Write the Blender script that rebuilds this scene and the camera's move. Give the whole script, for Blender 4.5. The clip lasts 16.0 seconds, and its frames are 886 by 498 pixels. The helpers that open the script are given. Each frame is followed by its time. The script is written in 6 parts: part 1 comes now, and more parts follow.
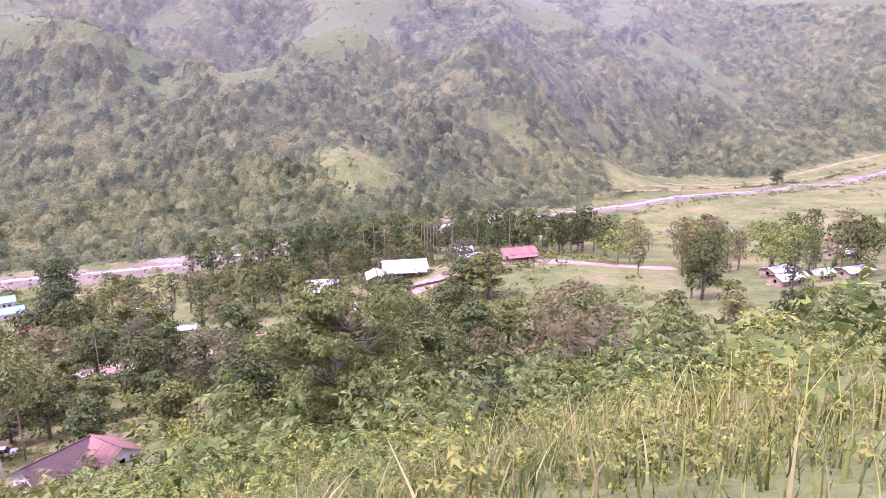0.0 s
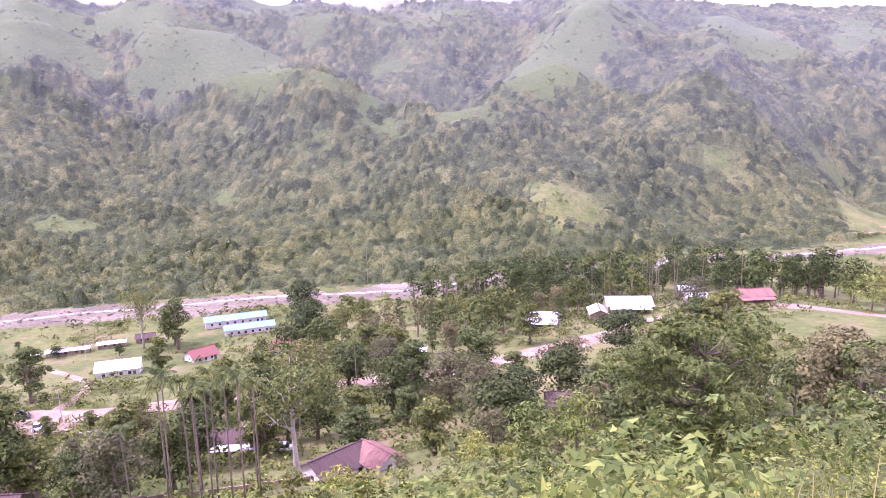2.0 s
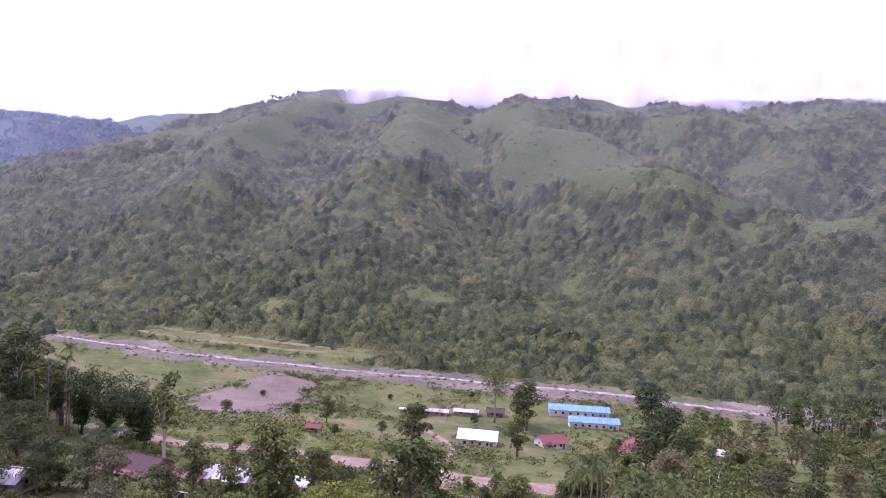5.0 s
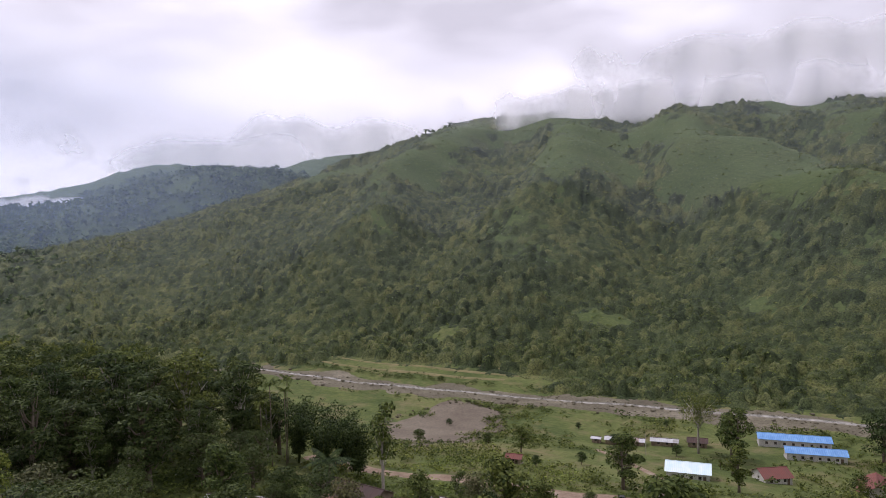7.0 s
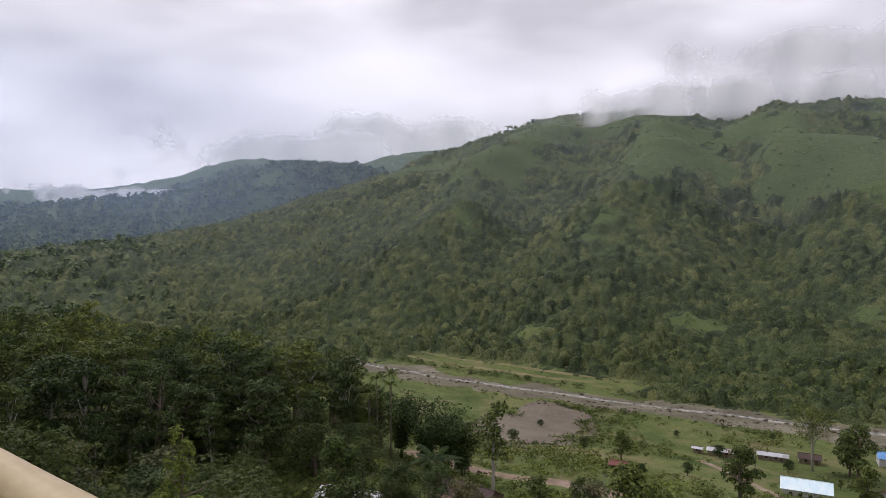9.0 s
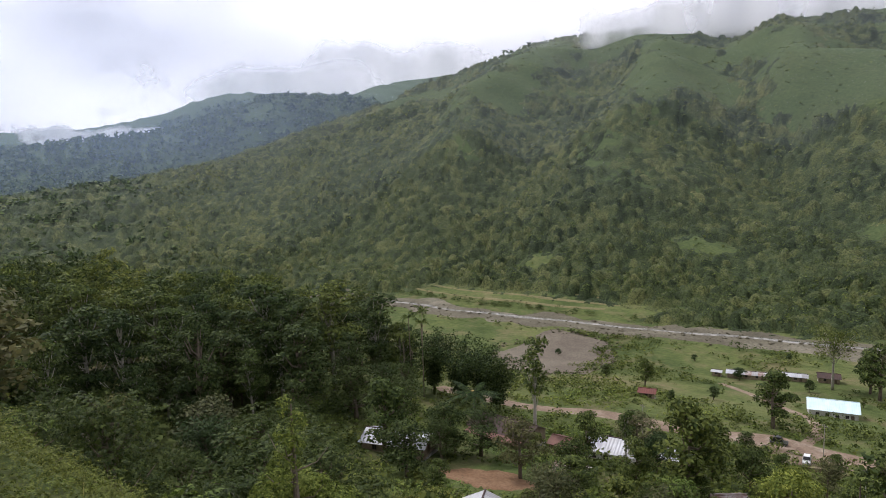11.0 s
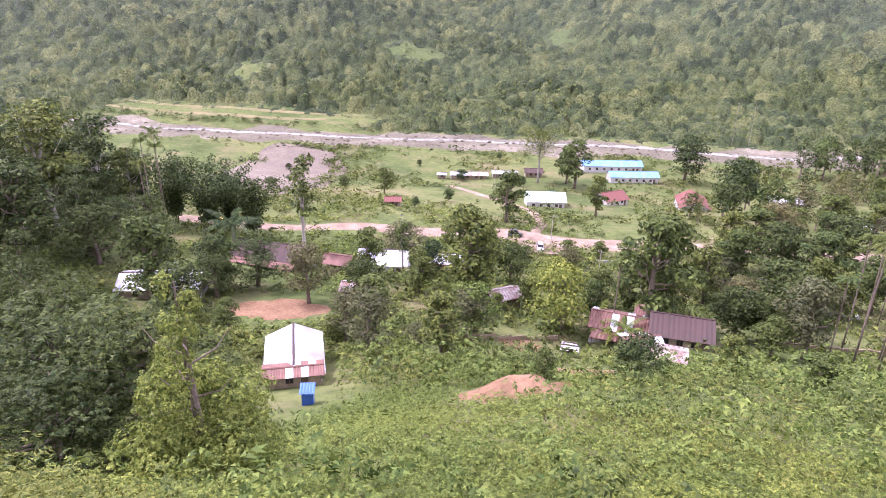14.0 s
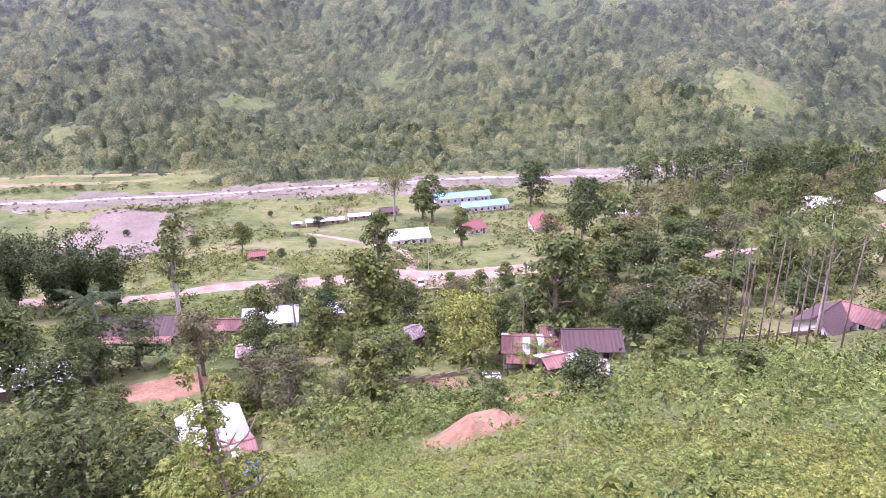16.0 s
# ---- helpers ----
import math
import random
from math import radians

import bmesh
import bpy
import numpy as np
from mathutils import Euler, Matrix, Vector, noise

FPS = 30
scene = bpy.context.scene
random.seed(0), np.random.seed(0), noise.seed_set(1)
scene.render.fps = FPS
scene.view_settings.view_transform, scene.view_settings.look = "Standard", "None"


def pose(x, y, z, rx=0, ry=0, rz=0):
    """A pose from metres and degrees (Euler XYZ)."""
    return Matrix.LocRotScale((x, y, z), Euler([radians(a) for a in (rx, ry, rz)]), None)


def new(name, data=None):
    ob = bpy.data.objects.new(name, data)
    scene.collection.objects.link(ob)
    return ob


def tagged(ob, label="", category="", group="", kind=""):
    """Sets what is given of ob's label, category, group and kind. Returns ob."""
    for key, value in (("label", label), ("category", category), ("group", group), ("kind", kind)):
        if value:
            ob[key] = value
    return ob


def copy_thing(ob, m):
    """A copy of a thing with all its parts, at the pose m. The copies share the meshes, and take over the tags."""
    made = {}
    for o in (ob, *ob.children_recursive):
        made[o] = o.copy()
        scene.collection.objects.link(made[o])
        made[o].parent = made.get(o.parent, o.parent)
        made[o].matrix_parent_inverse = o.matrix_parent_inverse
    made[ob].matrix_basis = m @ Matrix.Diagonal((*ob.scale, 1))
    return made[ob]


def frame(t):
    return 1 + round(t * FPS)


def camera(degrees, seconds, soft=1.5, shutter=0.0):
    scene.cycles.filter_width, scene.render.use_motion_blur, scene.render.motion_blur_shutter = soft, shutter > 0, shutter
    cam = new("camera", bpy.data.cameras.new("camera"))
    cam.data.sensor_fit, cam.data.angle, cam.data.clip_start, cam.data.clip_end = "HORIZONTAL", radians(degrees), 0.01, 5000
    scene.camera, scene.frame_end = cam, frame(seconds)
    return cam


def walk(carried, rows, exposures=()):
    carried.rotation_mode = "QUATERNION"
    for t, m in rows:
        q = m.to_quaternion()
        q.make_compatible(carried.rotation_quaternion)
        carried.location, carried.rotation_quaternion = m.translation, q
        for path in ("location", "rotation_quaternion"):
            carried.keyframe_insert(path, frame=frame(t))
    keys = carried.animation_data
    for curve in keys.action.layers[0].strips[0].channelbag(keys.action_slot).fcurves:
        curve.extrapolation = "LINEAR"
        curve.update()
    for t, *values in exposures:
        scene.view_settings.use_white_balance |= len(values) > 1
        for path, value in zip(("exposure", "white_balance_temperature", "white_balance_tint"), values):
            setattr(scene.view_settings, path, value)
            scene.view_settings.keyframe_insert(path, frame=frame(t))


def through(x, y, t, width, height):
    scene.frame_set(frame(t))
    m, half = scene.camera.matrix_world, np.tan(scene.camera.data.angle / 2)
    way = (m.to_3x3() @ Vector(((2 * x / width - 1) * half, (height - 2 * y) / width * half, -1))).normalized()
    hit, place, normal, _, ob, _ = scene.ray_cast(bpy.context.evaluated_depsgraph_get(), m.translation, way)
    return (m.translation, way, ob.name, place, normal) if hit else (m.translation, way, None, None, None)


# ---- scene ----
def aim(x, y, z, yaw, pitch, roll):
    """A camera pose: yaw to the left of +y, pitch up, roll to its left."""
    return pose(x, y, z) @ pose(0, 0, 0, 0, 0, yaw) @ pose(0, 0, 0, 90 + pitch) @ pose(0, 0, 0, 0, 0, roll)


cam = camera(65.76, 16.0, soft=0.8)
PATH = [
    (0.0, 0.00, 0.00, -0.00, -0.00, -14.47, 0.01),
    (0.5, -2.49, -1.20, 0.04, 2.88, -14.62, -0.66),
    (1.0, -5.21, -2.35, 0.01, 4.44, -15.05, -1.16),
    (1.5, -7.98, -3.63, 0.09, 9.26, -13.68, -2.11),
    (2.0, -10.68, -4.68, 0.12, 16.09, -11.34, -1.36),
    (2.5, -13.46, -6.49, 0.15, 21.55, -7.79, -0.53),
    (3.0, -15.98, -7.01, 0.25, 25.78, -7.67, -0.15),
    (3.5, -18.83, -8.70, 0.30, 29.49, -4.25, 1.30),
    (4.0, -21.14, -10.15, 0.22, 34.55, -3.95, 1.95),
    (4.5, -24.00, -10.94, 0.20, 37.63, -4.10, 2.98),
    (5.0, -26.48, -11.83, 0.28, 42.40, -3.69, 2.39),
    (7.5, -42.50, -18.99, -1.35, 55.98, -1.56, -0.91),
    (8, -44.61, -20.39, -1.66, 56.79, -1.80, 0.25),
    (8.5, -46.65, -21.66, -1.49, 59.67, -2.38, -0.10),
    (9, -48.62, -23.13, -1.51, 60.93, -1.83, -0.00),
    (11.5, -60.34, -29.17, -0.49, 59.15, -11.75, -2.86),
    (12.0, -62.95, -30.01, -0.60, 54.06, -17.32, -2.61),
    (12.5, -65.80, -30.53, -1.06, 50.05, -21.03, -1.75),
    (13.0, -68.17, -31.08, -1.17, 45.47, -23.42, -0.37),
    (13.5, -70.86, -31.77, -1.37, 36.28, -25.33, 2.40),
    (14.0, -73.23, -32.55, -1.48, 35.03, -23.62, 1.21),
    (14.5, -75.70, -33.26, -1.78, 33.88, -21.25, 0.87),
    (15.0, -77.94, -33.92, -2.24, 27.87, -20.36, 0.85),
    (15.5, -80.48, -34.56, -2.34, 23.73, -20.94, 0.06),
    (16.0, -82.74, -35.33, -2.45, 20.72, -20.12, -0.75),
]
walk(cam, [(row[0], aim(*row[1:])) for row in PATH],
     exposures=[(0.0, 0.76, 5700, 76), (1.5, 0.82, 5700, 75), (2.1, 0.72, 5650, 72), (2.5, 0.42, 5600, 69), (3.5, 0.14, 5500, 68), (4.0, -0.1, 5500, 67), (5.0, -0.28, 5500, 65), (7.5, -1.3, 6200, 22),
                (9.0, -1.34, 6200, 21), (11.5, -0.72, 5950, 18), (12.0, 0.34, 5780, 21), (13.5, 0.58, 5750, 40), (16.0, 0.7, 5500, 61)])

# ---- sky, cloud and sun ----
world = bpy.data.worlds.new("sky")
scene.world = world
world.use_nodes = True
SUN_ELEV, SUN_YAW = 56.0, 108.0      # the sun stands high, down the valley to the left
nt = world.node_tree
nt.nodes.clear()


def wnode(kind, **kw):
    n = nt.nodes.new(kind)
    for k, v in kw.items():
        n.inputs[k].default_value = v
    return n


sky = nt.nodes.new("ShaderNodeTexSky")
sky.sky_type, sky.sun_disc = "NISHITA", False
sky.sun_elevation, sky.sun_rotation = radians(SUN_ELEV), radians(-SUN_YAW)
co = nt.nodes.new("ShaderNodeTexCoord")
mp = nt.nodes.new("ShaderNodeMapping")
mp.inputs["Scale"].default_value = (1.0, 1.0, 3.0)
n1 = wnode("ShaderNodeTexNoise", Scale=2.1, Detail=7.0, Roughness=0.5)
ramp = nt.nodes.new("ShaderNodeValToRGB")
ramp.color_ramp.elements[0].position, ramp.color_ramp.elements[0].color = 0.36, (0.86, 0.865, 0.88, 1)
ramp.color_ramp.elements[1].position, ramp.color_ramp.elements[1].color = 0.60, (1.5, 1.5, 1.5, 1)
bgs = wnode("ShaderNodeBackground", Strength=0.06)
bgc = wnode("ShaderNodeBackground", Strength=2.05)
mix = nt.nodes.new("ShaderNodeMixShader")
mix.inputs[0].default_value = 0.86
out = nt.nodes.new("ShaderNodeOutputWorld")
L = nt.links.new
L(co.outputs["Generated"], mp.inputs["Vector"])
L(mp.outputs[0], n1.inputs["Vector"])
L(n1.outputs["Fac"], ramp.inputs[0])
L(ramp.outputs[0], bgc.inputs["Color"])
L(sky.outputs[0], bgs.inputs["Color"])
L(bgs.outputs[0], mix.inputs[1])
L(bgc.outputs[0], mix.inputs[2])
L(mix.outputs[0], out.inputs[0])
sun = new("sun", bpy.data.lights.new("sun", "SUN"))
sun.data.energy, sun.data.angle, sun.data.color = 5.0, radians(1.2), (1.0, 0.96, 0.88)
sun.matrix_world = pose(0, 0, 300, 0, 0, SUN_YAW) @ pose(0, 0, 0, -(90 - SUN_ELEV))
# ---- materials ----
def material(name, build):
    m = bpy.data.materials.new(name)
    m.use_nodes = True
    t = m.node_tree
    b = t.nodes["Principled BSDF"]
    build(t, b)
    return m


def add(t, kind, **inputs):
    n = t.nodes.new(kind)
    for k, v in inputs.items():
        n.inputs[k].default_value = v
    return n


def ramp_of(t, stops):
    r = t.nodes.new("ShaderNodeValToRGB")
    el = r.color_ramp.elements
    while len(el) < len(stops):
        el.new(0.5)
    for e, (p, c) in zip(el, stops):
        e.position, e.color = p, (*c, 1)
    return r


def noise_of(t, scale, detail=4.0, rough=0.55, coords="Object"):
    c = t.nodes.new("ShaderNodeTexCoord")
    n = add(t, "ShaderNodeTexNoise", Scale=scale, Detail=detail, Roughness=rough)
    t.links.new(c.outputs[coords], n.inputs["Vector"])
    return n


def bump(t, b, height_socket, strength, distance):
    n = add(t, "ShaderNodeBump", Strength=strength, Distance=distance)
    t.links.new(height_socket, n.inputs["Height"])
    t.links.new(n.outputs[0], b.inputs["Normal"])


def blend(t, fac, a, c, mode="MIX"):
    m = t.nodes.new("ShaderNodeMix")
    m.data_type, m.blend_type = "RGBA", mode
    for socket, value in ((m.inputs["Factor"], fac), (m.inputs["A"], a), (m.inputs["B"], c)):
        if isinstance(value, bpy.types.NodeSocket):
            t.links.new(value, socket)
        else:
            socket.default_value = value if isinstance(value, (int, float)) else (*value, 1)
    return m.outputs["Result"]


def two_scale(name, stops, big, small, rough=0.9, relief=0.3, depth=0.1, fine=0.5):
    """A surface whose colour runs over stops by coarse noise and is mottled by fine noise."""
    def build(t, b):
        n, f = noise_of(t, big), noise_of(t, small, 6)
        r = ramp_of(t, stops)
        t.links.new(n.outputs["Fac"], r.inputs[0])
        g = ramp_of(t, [(0.3, (1 - fine, 1 - fine, 1 - fine)), (0.7, (1 + 0.0, 1.0, 1.0))])
        t.links.new(f.outputs["Fac"], g.inputs[0])
        t.links.new(blend(t, 1.0, r.outputs[0], g.outputs[0], "MULTIPLY"), b.inputs["Base Color"])
        b.inputs["Roughness"].default_value = rough
        b.inputs["Specular IOR Level"].default_value = 0.25
        bump(t, b, f.outputs["Fac"], relief, depth)
    return material(name, build)


def leaf_mat(name, dark, light, grain=0.035, through=0.27):
    """Foliage: leaves vary one by one, and plant by plant."""
    def build(t, b):
        geo = t.nodes.new("ShaderNodeNewGeometry")
        info = t.nodes.new("ShaderNodeObjectInfo")
        r = ramp_of(t, [(0.0, dark), (0.6, tuple((d + l) / 2 for d, l in zip(dark, light))), (1.0, light)])
        t.links.new(geo.outputs["Random Per Island"], r.inputs[0])
        n = noise_of(t, grain, 3)
        g = ramp_of(t, [(0.3, (0.62, 0.7, 0.62)), (0.7, (1.15, 1.08, 0.9))])
        t.links.new(n.outputs["Fac"], g.inputs[0])
        h = ramp_of(t, [(0.0, (0.72, 0.8, 0.8)), (1.0, (1.25, 1.12, 0.9))])
        t.links.new(info.outputs["Random"], h.inputs[0])
        c = blend(t, 1.0, blend(t, 1.0, r.outputs[0], g.outputs[0], "MULTIPLY"), h.outputs[0], "MULTIPLY")
        t.links.new(c, b.inputs["Base Color"])
        b.inputs["Roughness"].default_value = 0.6
        b.inputs["Specular IOR Level"].default_value = 0.12
        tr = t.nodes.new("ShaderNodeBsdfTranslucent")
        t.links.new(c, tr.inputs["Color"])
        m = add(t, "ShaderNodeMixShader", Fac=through)
        t.links.new(b.outputs[0], m.inputs[1])
        t.links.new(tr.outputs[0], m.inputs[2])
        t.links.new(m.outputs[0], t.nodes["Material Output"].inputs["Surface"])
    return material(name, build)


def ground_build(t, b):
    n, f, w = noise_of(t, 0.02, 6, 0.65), noise_of(t, 0.45, 7, 0.65), noise_of(t, 0.055, 6, 0.7)
    r = ramp_of(t, [(0.3, (0.062, 0.09, 0.026)), (0.5, (0.102, 0.13, 0.04)), (0.7, (0.155, 0.166, 0.062))])
    t.links.new(n.outputs["Fac"], r.inputs[0])
    g = ramp_of(t, [(0.25, (0.5, 0.55, 0.5)), (0.75, (1.1, 1.05, 1.0))])
    t.links.new(f.outputs["Fac"], g.inputs[0])
    c = blend(t, 1.0, r.outputs[0], g.outputs[0], "MULTIPLY")
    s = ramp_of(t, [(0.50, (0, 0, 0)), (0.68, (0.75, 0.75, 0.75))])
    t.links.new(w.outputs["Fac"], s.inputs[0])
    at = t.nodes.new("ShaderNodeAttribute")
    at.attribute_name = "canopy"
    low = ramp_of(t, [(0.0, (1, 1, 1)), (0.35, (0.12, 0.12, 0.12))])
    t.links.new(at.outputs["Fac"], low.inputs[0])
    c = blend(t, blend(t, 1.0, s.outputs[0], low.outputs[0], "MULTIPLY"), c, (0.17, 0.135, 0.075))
    u = ramp_of(t, [(0.30, (0.55, 0.62, 0.55)), (0.46, (1, 1, 1))])
    t.links.new(w.outputs["Fac"], u.inputs[0])
    c = blend(t, 1.0, c, u.outputs[0], "MULTIPLY")
    # forest-floor tone, also darkened to paint the shadowed gaps between trees
    wood = ramp_of(t, [(0.25, (0.03, 0.05, 0.018)), (0.75, (0.075, 0.105, 0.038))])
    t.links.new(f.outputs["Fac"], wood.inputs[0])
    c = blend(t, at.outputs["Fac"], c, wood.outputs[0])
    t.links.new(c, b.inputs["Base Color"])
    b.inputs["Roughness"].default_value = 0.95
    b.inputs["Specular IOR Level"].default_value = 0.15
    bump(t, b, f.outputs["Fac"], 0.7, 0.6)


GROUND = material("meadow", ground_build)
DIRT = two_scale("red_dirt", [(0.3, (0.19, 0.13, 0.09)), (0.5, (0.255, 0.185, 0.13)), (0.7, (0.34, 0.275, 0.21))], 0.22, 1.6, fine=0.45)
SOIL = two_scale("orange_soil", [(0.3, (0.165, 0.092, 0.046)), (0.7, (0.25, 0.152, 0.085))], 0.25, 2.0, fine=0.35)
GRAVEL = two_scale("river_gravel", [(0.3, (0.10, 0.088, 0.058)), (0.55, (0.15, 0.134, 0.09)), (0.75, (0.25, 0.225, 0.165))], 0.05, 0.9, fine=0.5)
CONCRETE = two_scale("concrete", [(0.3, (0.32, 0.31, 0.29)), (0.7, (0.46, 0.45, 0.42))], 0.6, 7.0, fine=0.3, depth=0.02)
ASPHALT = two_scale("asphalt", [(0.3, (0.045, 0.045, 0.045)), (0.7, (0.07, 0.068, 0.065))], 0.5, 8.0, fine=0.3, depth=0.02)
BARK = two_scale("bark", [(0.3, (0.13, 0.10, 0.075)), (0.7, (0.26, 0.21, 0.16))], 0.8, 5.0, fine=0.4, depth=0.05)
PALE_BARK = two_scale("pale_bark", [(0.3, (0.30, 0.27, 0.22)), (0.7, (0.45, 0.42, 0.36))], 0.8, 5.0, fine=0.3, depth=0.03)
PLASTER = two_scale("plaster", [(0.3, (0.42, 0.41, 0.37)), (0.7, (0.6, 0.58, 0.53))], 0.5, 4.0, fine=0.25, depth=0.01)
BAMBOO = two_scale("weathered_bamboo", [(0.3, (0.20, 0.15, 0.10)), (0.7, (0.36, 0.29, 0.20))], 0.7, 6.0, fine=0.4, depth=0.02)
TIMBER = two_scale("dark_timber", [(0.3, (0.09, 0.065, 0.045)), (0.7, (0.19, 0.14, 0.10))], 0.8, 6.0, fine=0.4, depth=0.02)
DARK = two_scale("dark_opening", [(0.3, (0.015, 0.015, 0.016)), (0.7, (0.03, 0.03, 0.03))], 1.0, 4.0, rough=0.4)
STRAW = leaf_mat("dry_grass", (0.20, 0.19, 0.08), (0.46, 0.42, 0.22))
LEAF = leaf_mat("leaf", (0.030, 0.052, 0.017), (0.165, 0.205, 0.062))
LEAF_BRIGHT = leaf_mat("bright_leaf", (0.058, 0.094, 0.020), (0.25, 0.30, 0.078))
LEAF_FEATHER = leaf_mat("feathery_leaf", (0.045, 0.074, 0.02), (0.20, 0.235, 0.066))
LEAF_OLIVE = leaf_mat("olive_leaf", (0.05, 0.076, 0.02), (0.205, 0.228, 0.066))
LEAF_DULL = leaf_mat("dull_leaf", (0.075, 0.085, 0.045), (0.17, 0.165, 0.085))
# dark green leaf; also paints the shade on woods and near-slope trees
LEAF_DARK_AND_SHADED = leaf_mat("dark_and_shaded_leaf", (0.018, 0.036, 0.013), (0.10, 0.135, 0.046))
WOODS = leaf_mat("far_woods_leaf", (0.046, 0.072, 0.024), (0.172, 0.21, 0.07), grain=0.16)


def roof_mat(name, base, worn, rust=0.0, gloss=0.4, metal=0.6):
    def build(t, b):
        n, f = noise_of(t, 0.45, 5), noise_of(t, 2.6, 6, 0.7)
        r = ramp_of(t, [(0.35, base), (0.65, worn)])
        t.links.new(n.outputs["Fac"], r.inputs[0])
        s = ramp_of(t, [(0.62 - 0.3 * rust, (0, 0, 0)), (0.74 - 0.2 * rust, (0.85, 0.85, 0.85))])
        t.links.new(f.outputs["Fac"], s.inputs[0])
        t.links.new(blend(t, s.outputs[0], r.outputs[0], (0.16, 0.075, 0.05)), b.inputs["Base Color"])
        b.inputs["Roughness"].default_value = gloss
        b.inputs["Metallic"].default_value = metal
    return material(name, build)


TIN = roof_mat("tin_sheet", (0.44, 0.45, 0.47), (0.32, 0.32, 0.32), -0.35, 0.55, 0.2)
TIN_DULL = roof_mat("weathered_tin", (0.33, 0.33, 0.34), (0.24, 0.23, 0.22), -0.1, 0.6, 0.2)
TIN_RUST = roof_mat("rusted_tin", (0.42, 0.39, 0.37), (0.17, 0.10, 0.075), 0.6, 0.65, 0.2)
RUST_SHEET = roof_mat("rust_streaked_sheet", (0.19, 0.095, 0.07), (0.12, 0.06, 0.045), 0.3, 0.75, 0.1)
RUST = roof_mat("rust_roof", (0.058, 0.03, 0.024), (0.045, 0.028, 0.023), 0.0, 0.8, 0.0)
RED = roof_mat("red_painted_sheet", (0.155, 0.05, 0.038), (0.125, 0.048, 0.038), 0.1, 0.85, 0.0)
BLUE = roof_mat("blue_painted_sheet", (0.085, 0.22, 0.47), (0.15, 0.31, 0.54), -0.3, 0.75, 0.0)
PALE_BLUE = roof_mat("pale_blue_sheet", (0.50, 0.66, 0.72), (0.62, 0.72, 0.74), -0.4, 0.5, 0.0)
# ---- the lie of the land: heights by feature, x y z ----
ROAD_EDGE = [(30, 16, -1.5), (0, 2, -1.8), (-27, -9, -1.7), (-47, -19.8, -3.2), (-61.8, -27.7, -2.6), (-82.8, -33.8, -4.2), (-130, -48, -5)]
ROAD_BACK = [(32, 6, -1.6), (3, -7, -1.8), (-24, -19, -1.8), (-44, -29, -3.2), (-59, -37, -2.6), (-80, -43, -4.2), (-128, -58, -5)]
BANK_BEHIND = [(50, -60, 30), (0, -60, 28), (-60, -90, 28), (-130, -130, 28), (-20, -300, 110), (-150, -330, 110), (250, -200, 90)]
SHOULDER = [(-28.2, -7.7, -6), (-50.4, -19.0, -8), (-64.7, -25.9, -8), (-77.5, -29.1, -9), (-84.5, -31.2, -9), (-100, -36, -10)]
SLOPE = [(9, 29, -15.5), (0, 41, -22), (12, 50, -26), (-26, 64, -39), (-8, 41, -25), (-94, 12, -36.5), (-84, 25, -39),
         (-60, 10, -28), (-40, 25, -30), (-110, -20, -36), (-75, -21, -17), (-92, -24, -20), (-58, -12, -17), (-40, -2, -14), (-20, 8, -13), (-100, -8, -31), (-70, 0, -28), (-140, -40, -41), (-75, 55, -50), (45, 40, -17), (-200, -60, -46), (40, 75, -34)]
VILLAGE = [(-128, 19, -51), (-98, 61, -54.5), (-107, 52, -57.5), (-77, 74, -57), (-179, 45, -60), (-146, 55, -58), (-172, 57, -64),
           (-60, 100, -63), (-40, 166, -66), (-127, 150, -74), (-140, 100, -69), (-100, 100, -65), (-200, 20, -52), (-260, -10, -47),
           (40, 155, -58), (0, 110, -54), (80, 110, -44), (130, 150, -50), (-330, -20, -62)]
FLAT = [(-198, 118, -73), (-176, 176, -83), (-135, 206, -85), (-233, 194, -90), (-190, 253, -91.5), (-275, 248, -91), (-109, 249, -88),
        (-10, 221, -65), (-40, 225, -72), (29, 237, -64), (-240, 110, -78), (-300, 140, -88), (-420, 90, -88), (60, 330, -84), (170, 330, -82)]
RIVER = [(-640, 40), (-526, 119), (-403, 171), (-341, 206), (-284, 239), (-208, 288), (-119, 325), (-20, 378), (60, 436), (133, 475), (290, 560), (560, 740)]
FIELD = [(441, 681, -88), (200, 480, -88), (330, 520, -88), (260, 700, -86), (-440, 190, -89), (-370, 250, -88)]
FOOT = [(-600, 150, -84), (-470, 235, -84), (-350, 318, -84), (-240, 365, -83), (-130, 395, -80), (-40, 420, -72), (50, 505, -78), (160, 620, -80)]
HILL = [(-364, 380, -66), (-433, 265, -74), (-166, 459, -43), (-335, 481, -26), (-61, 440, -52), (38, 540, -45), (-91, 504, -36), (-300, 545, 6),
        (-165, 606, 18), (-69, 601, -3), (40, 630, 10), (97, 641, 6), (-503, 440, 10), (-464, 426, -2), (-588, 286, -10), (-679, 419, 50), (180, 720, 0)]
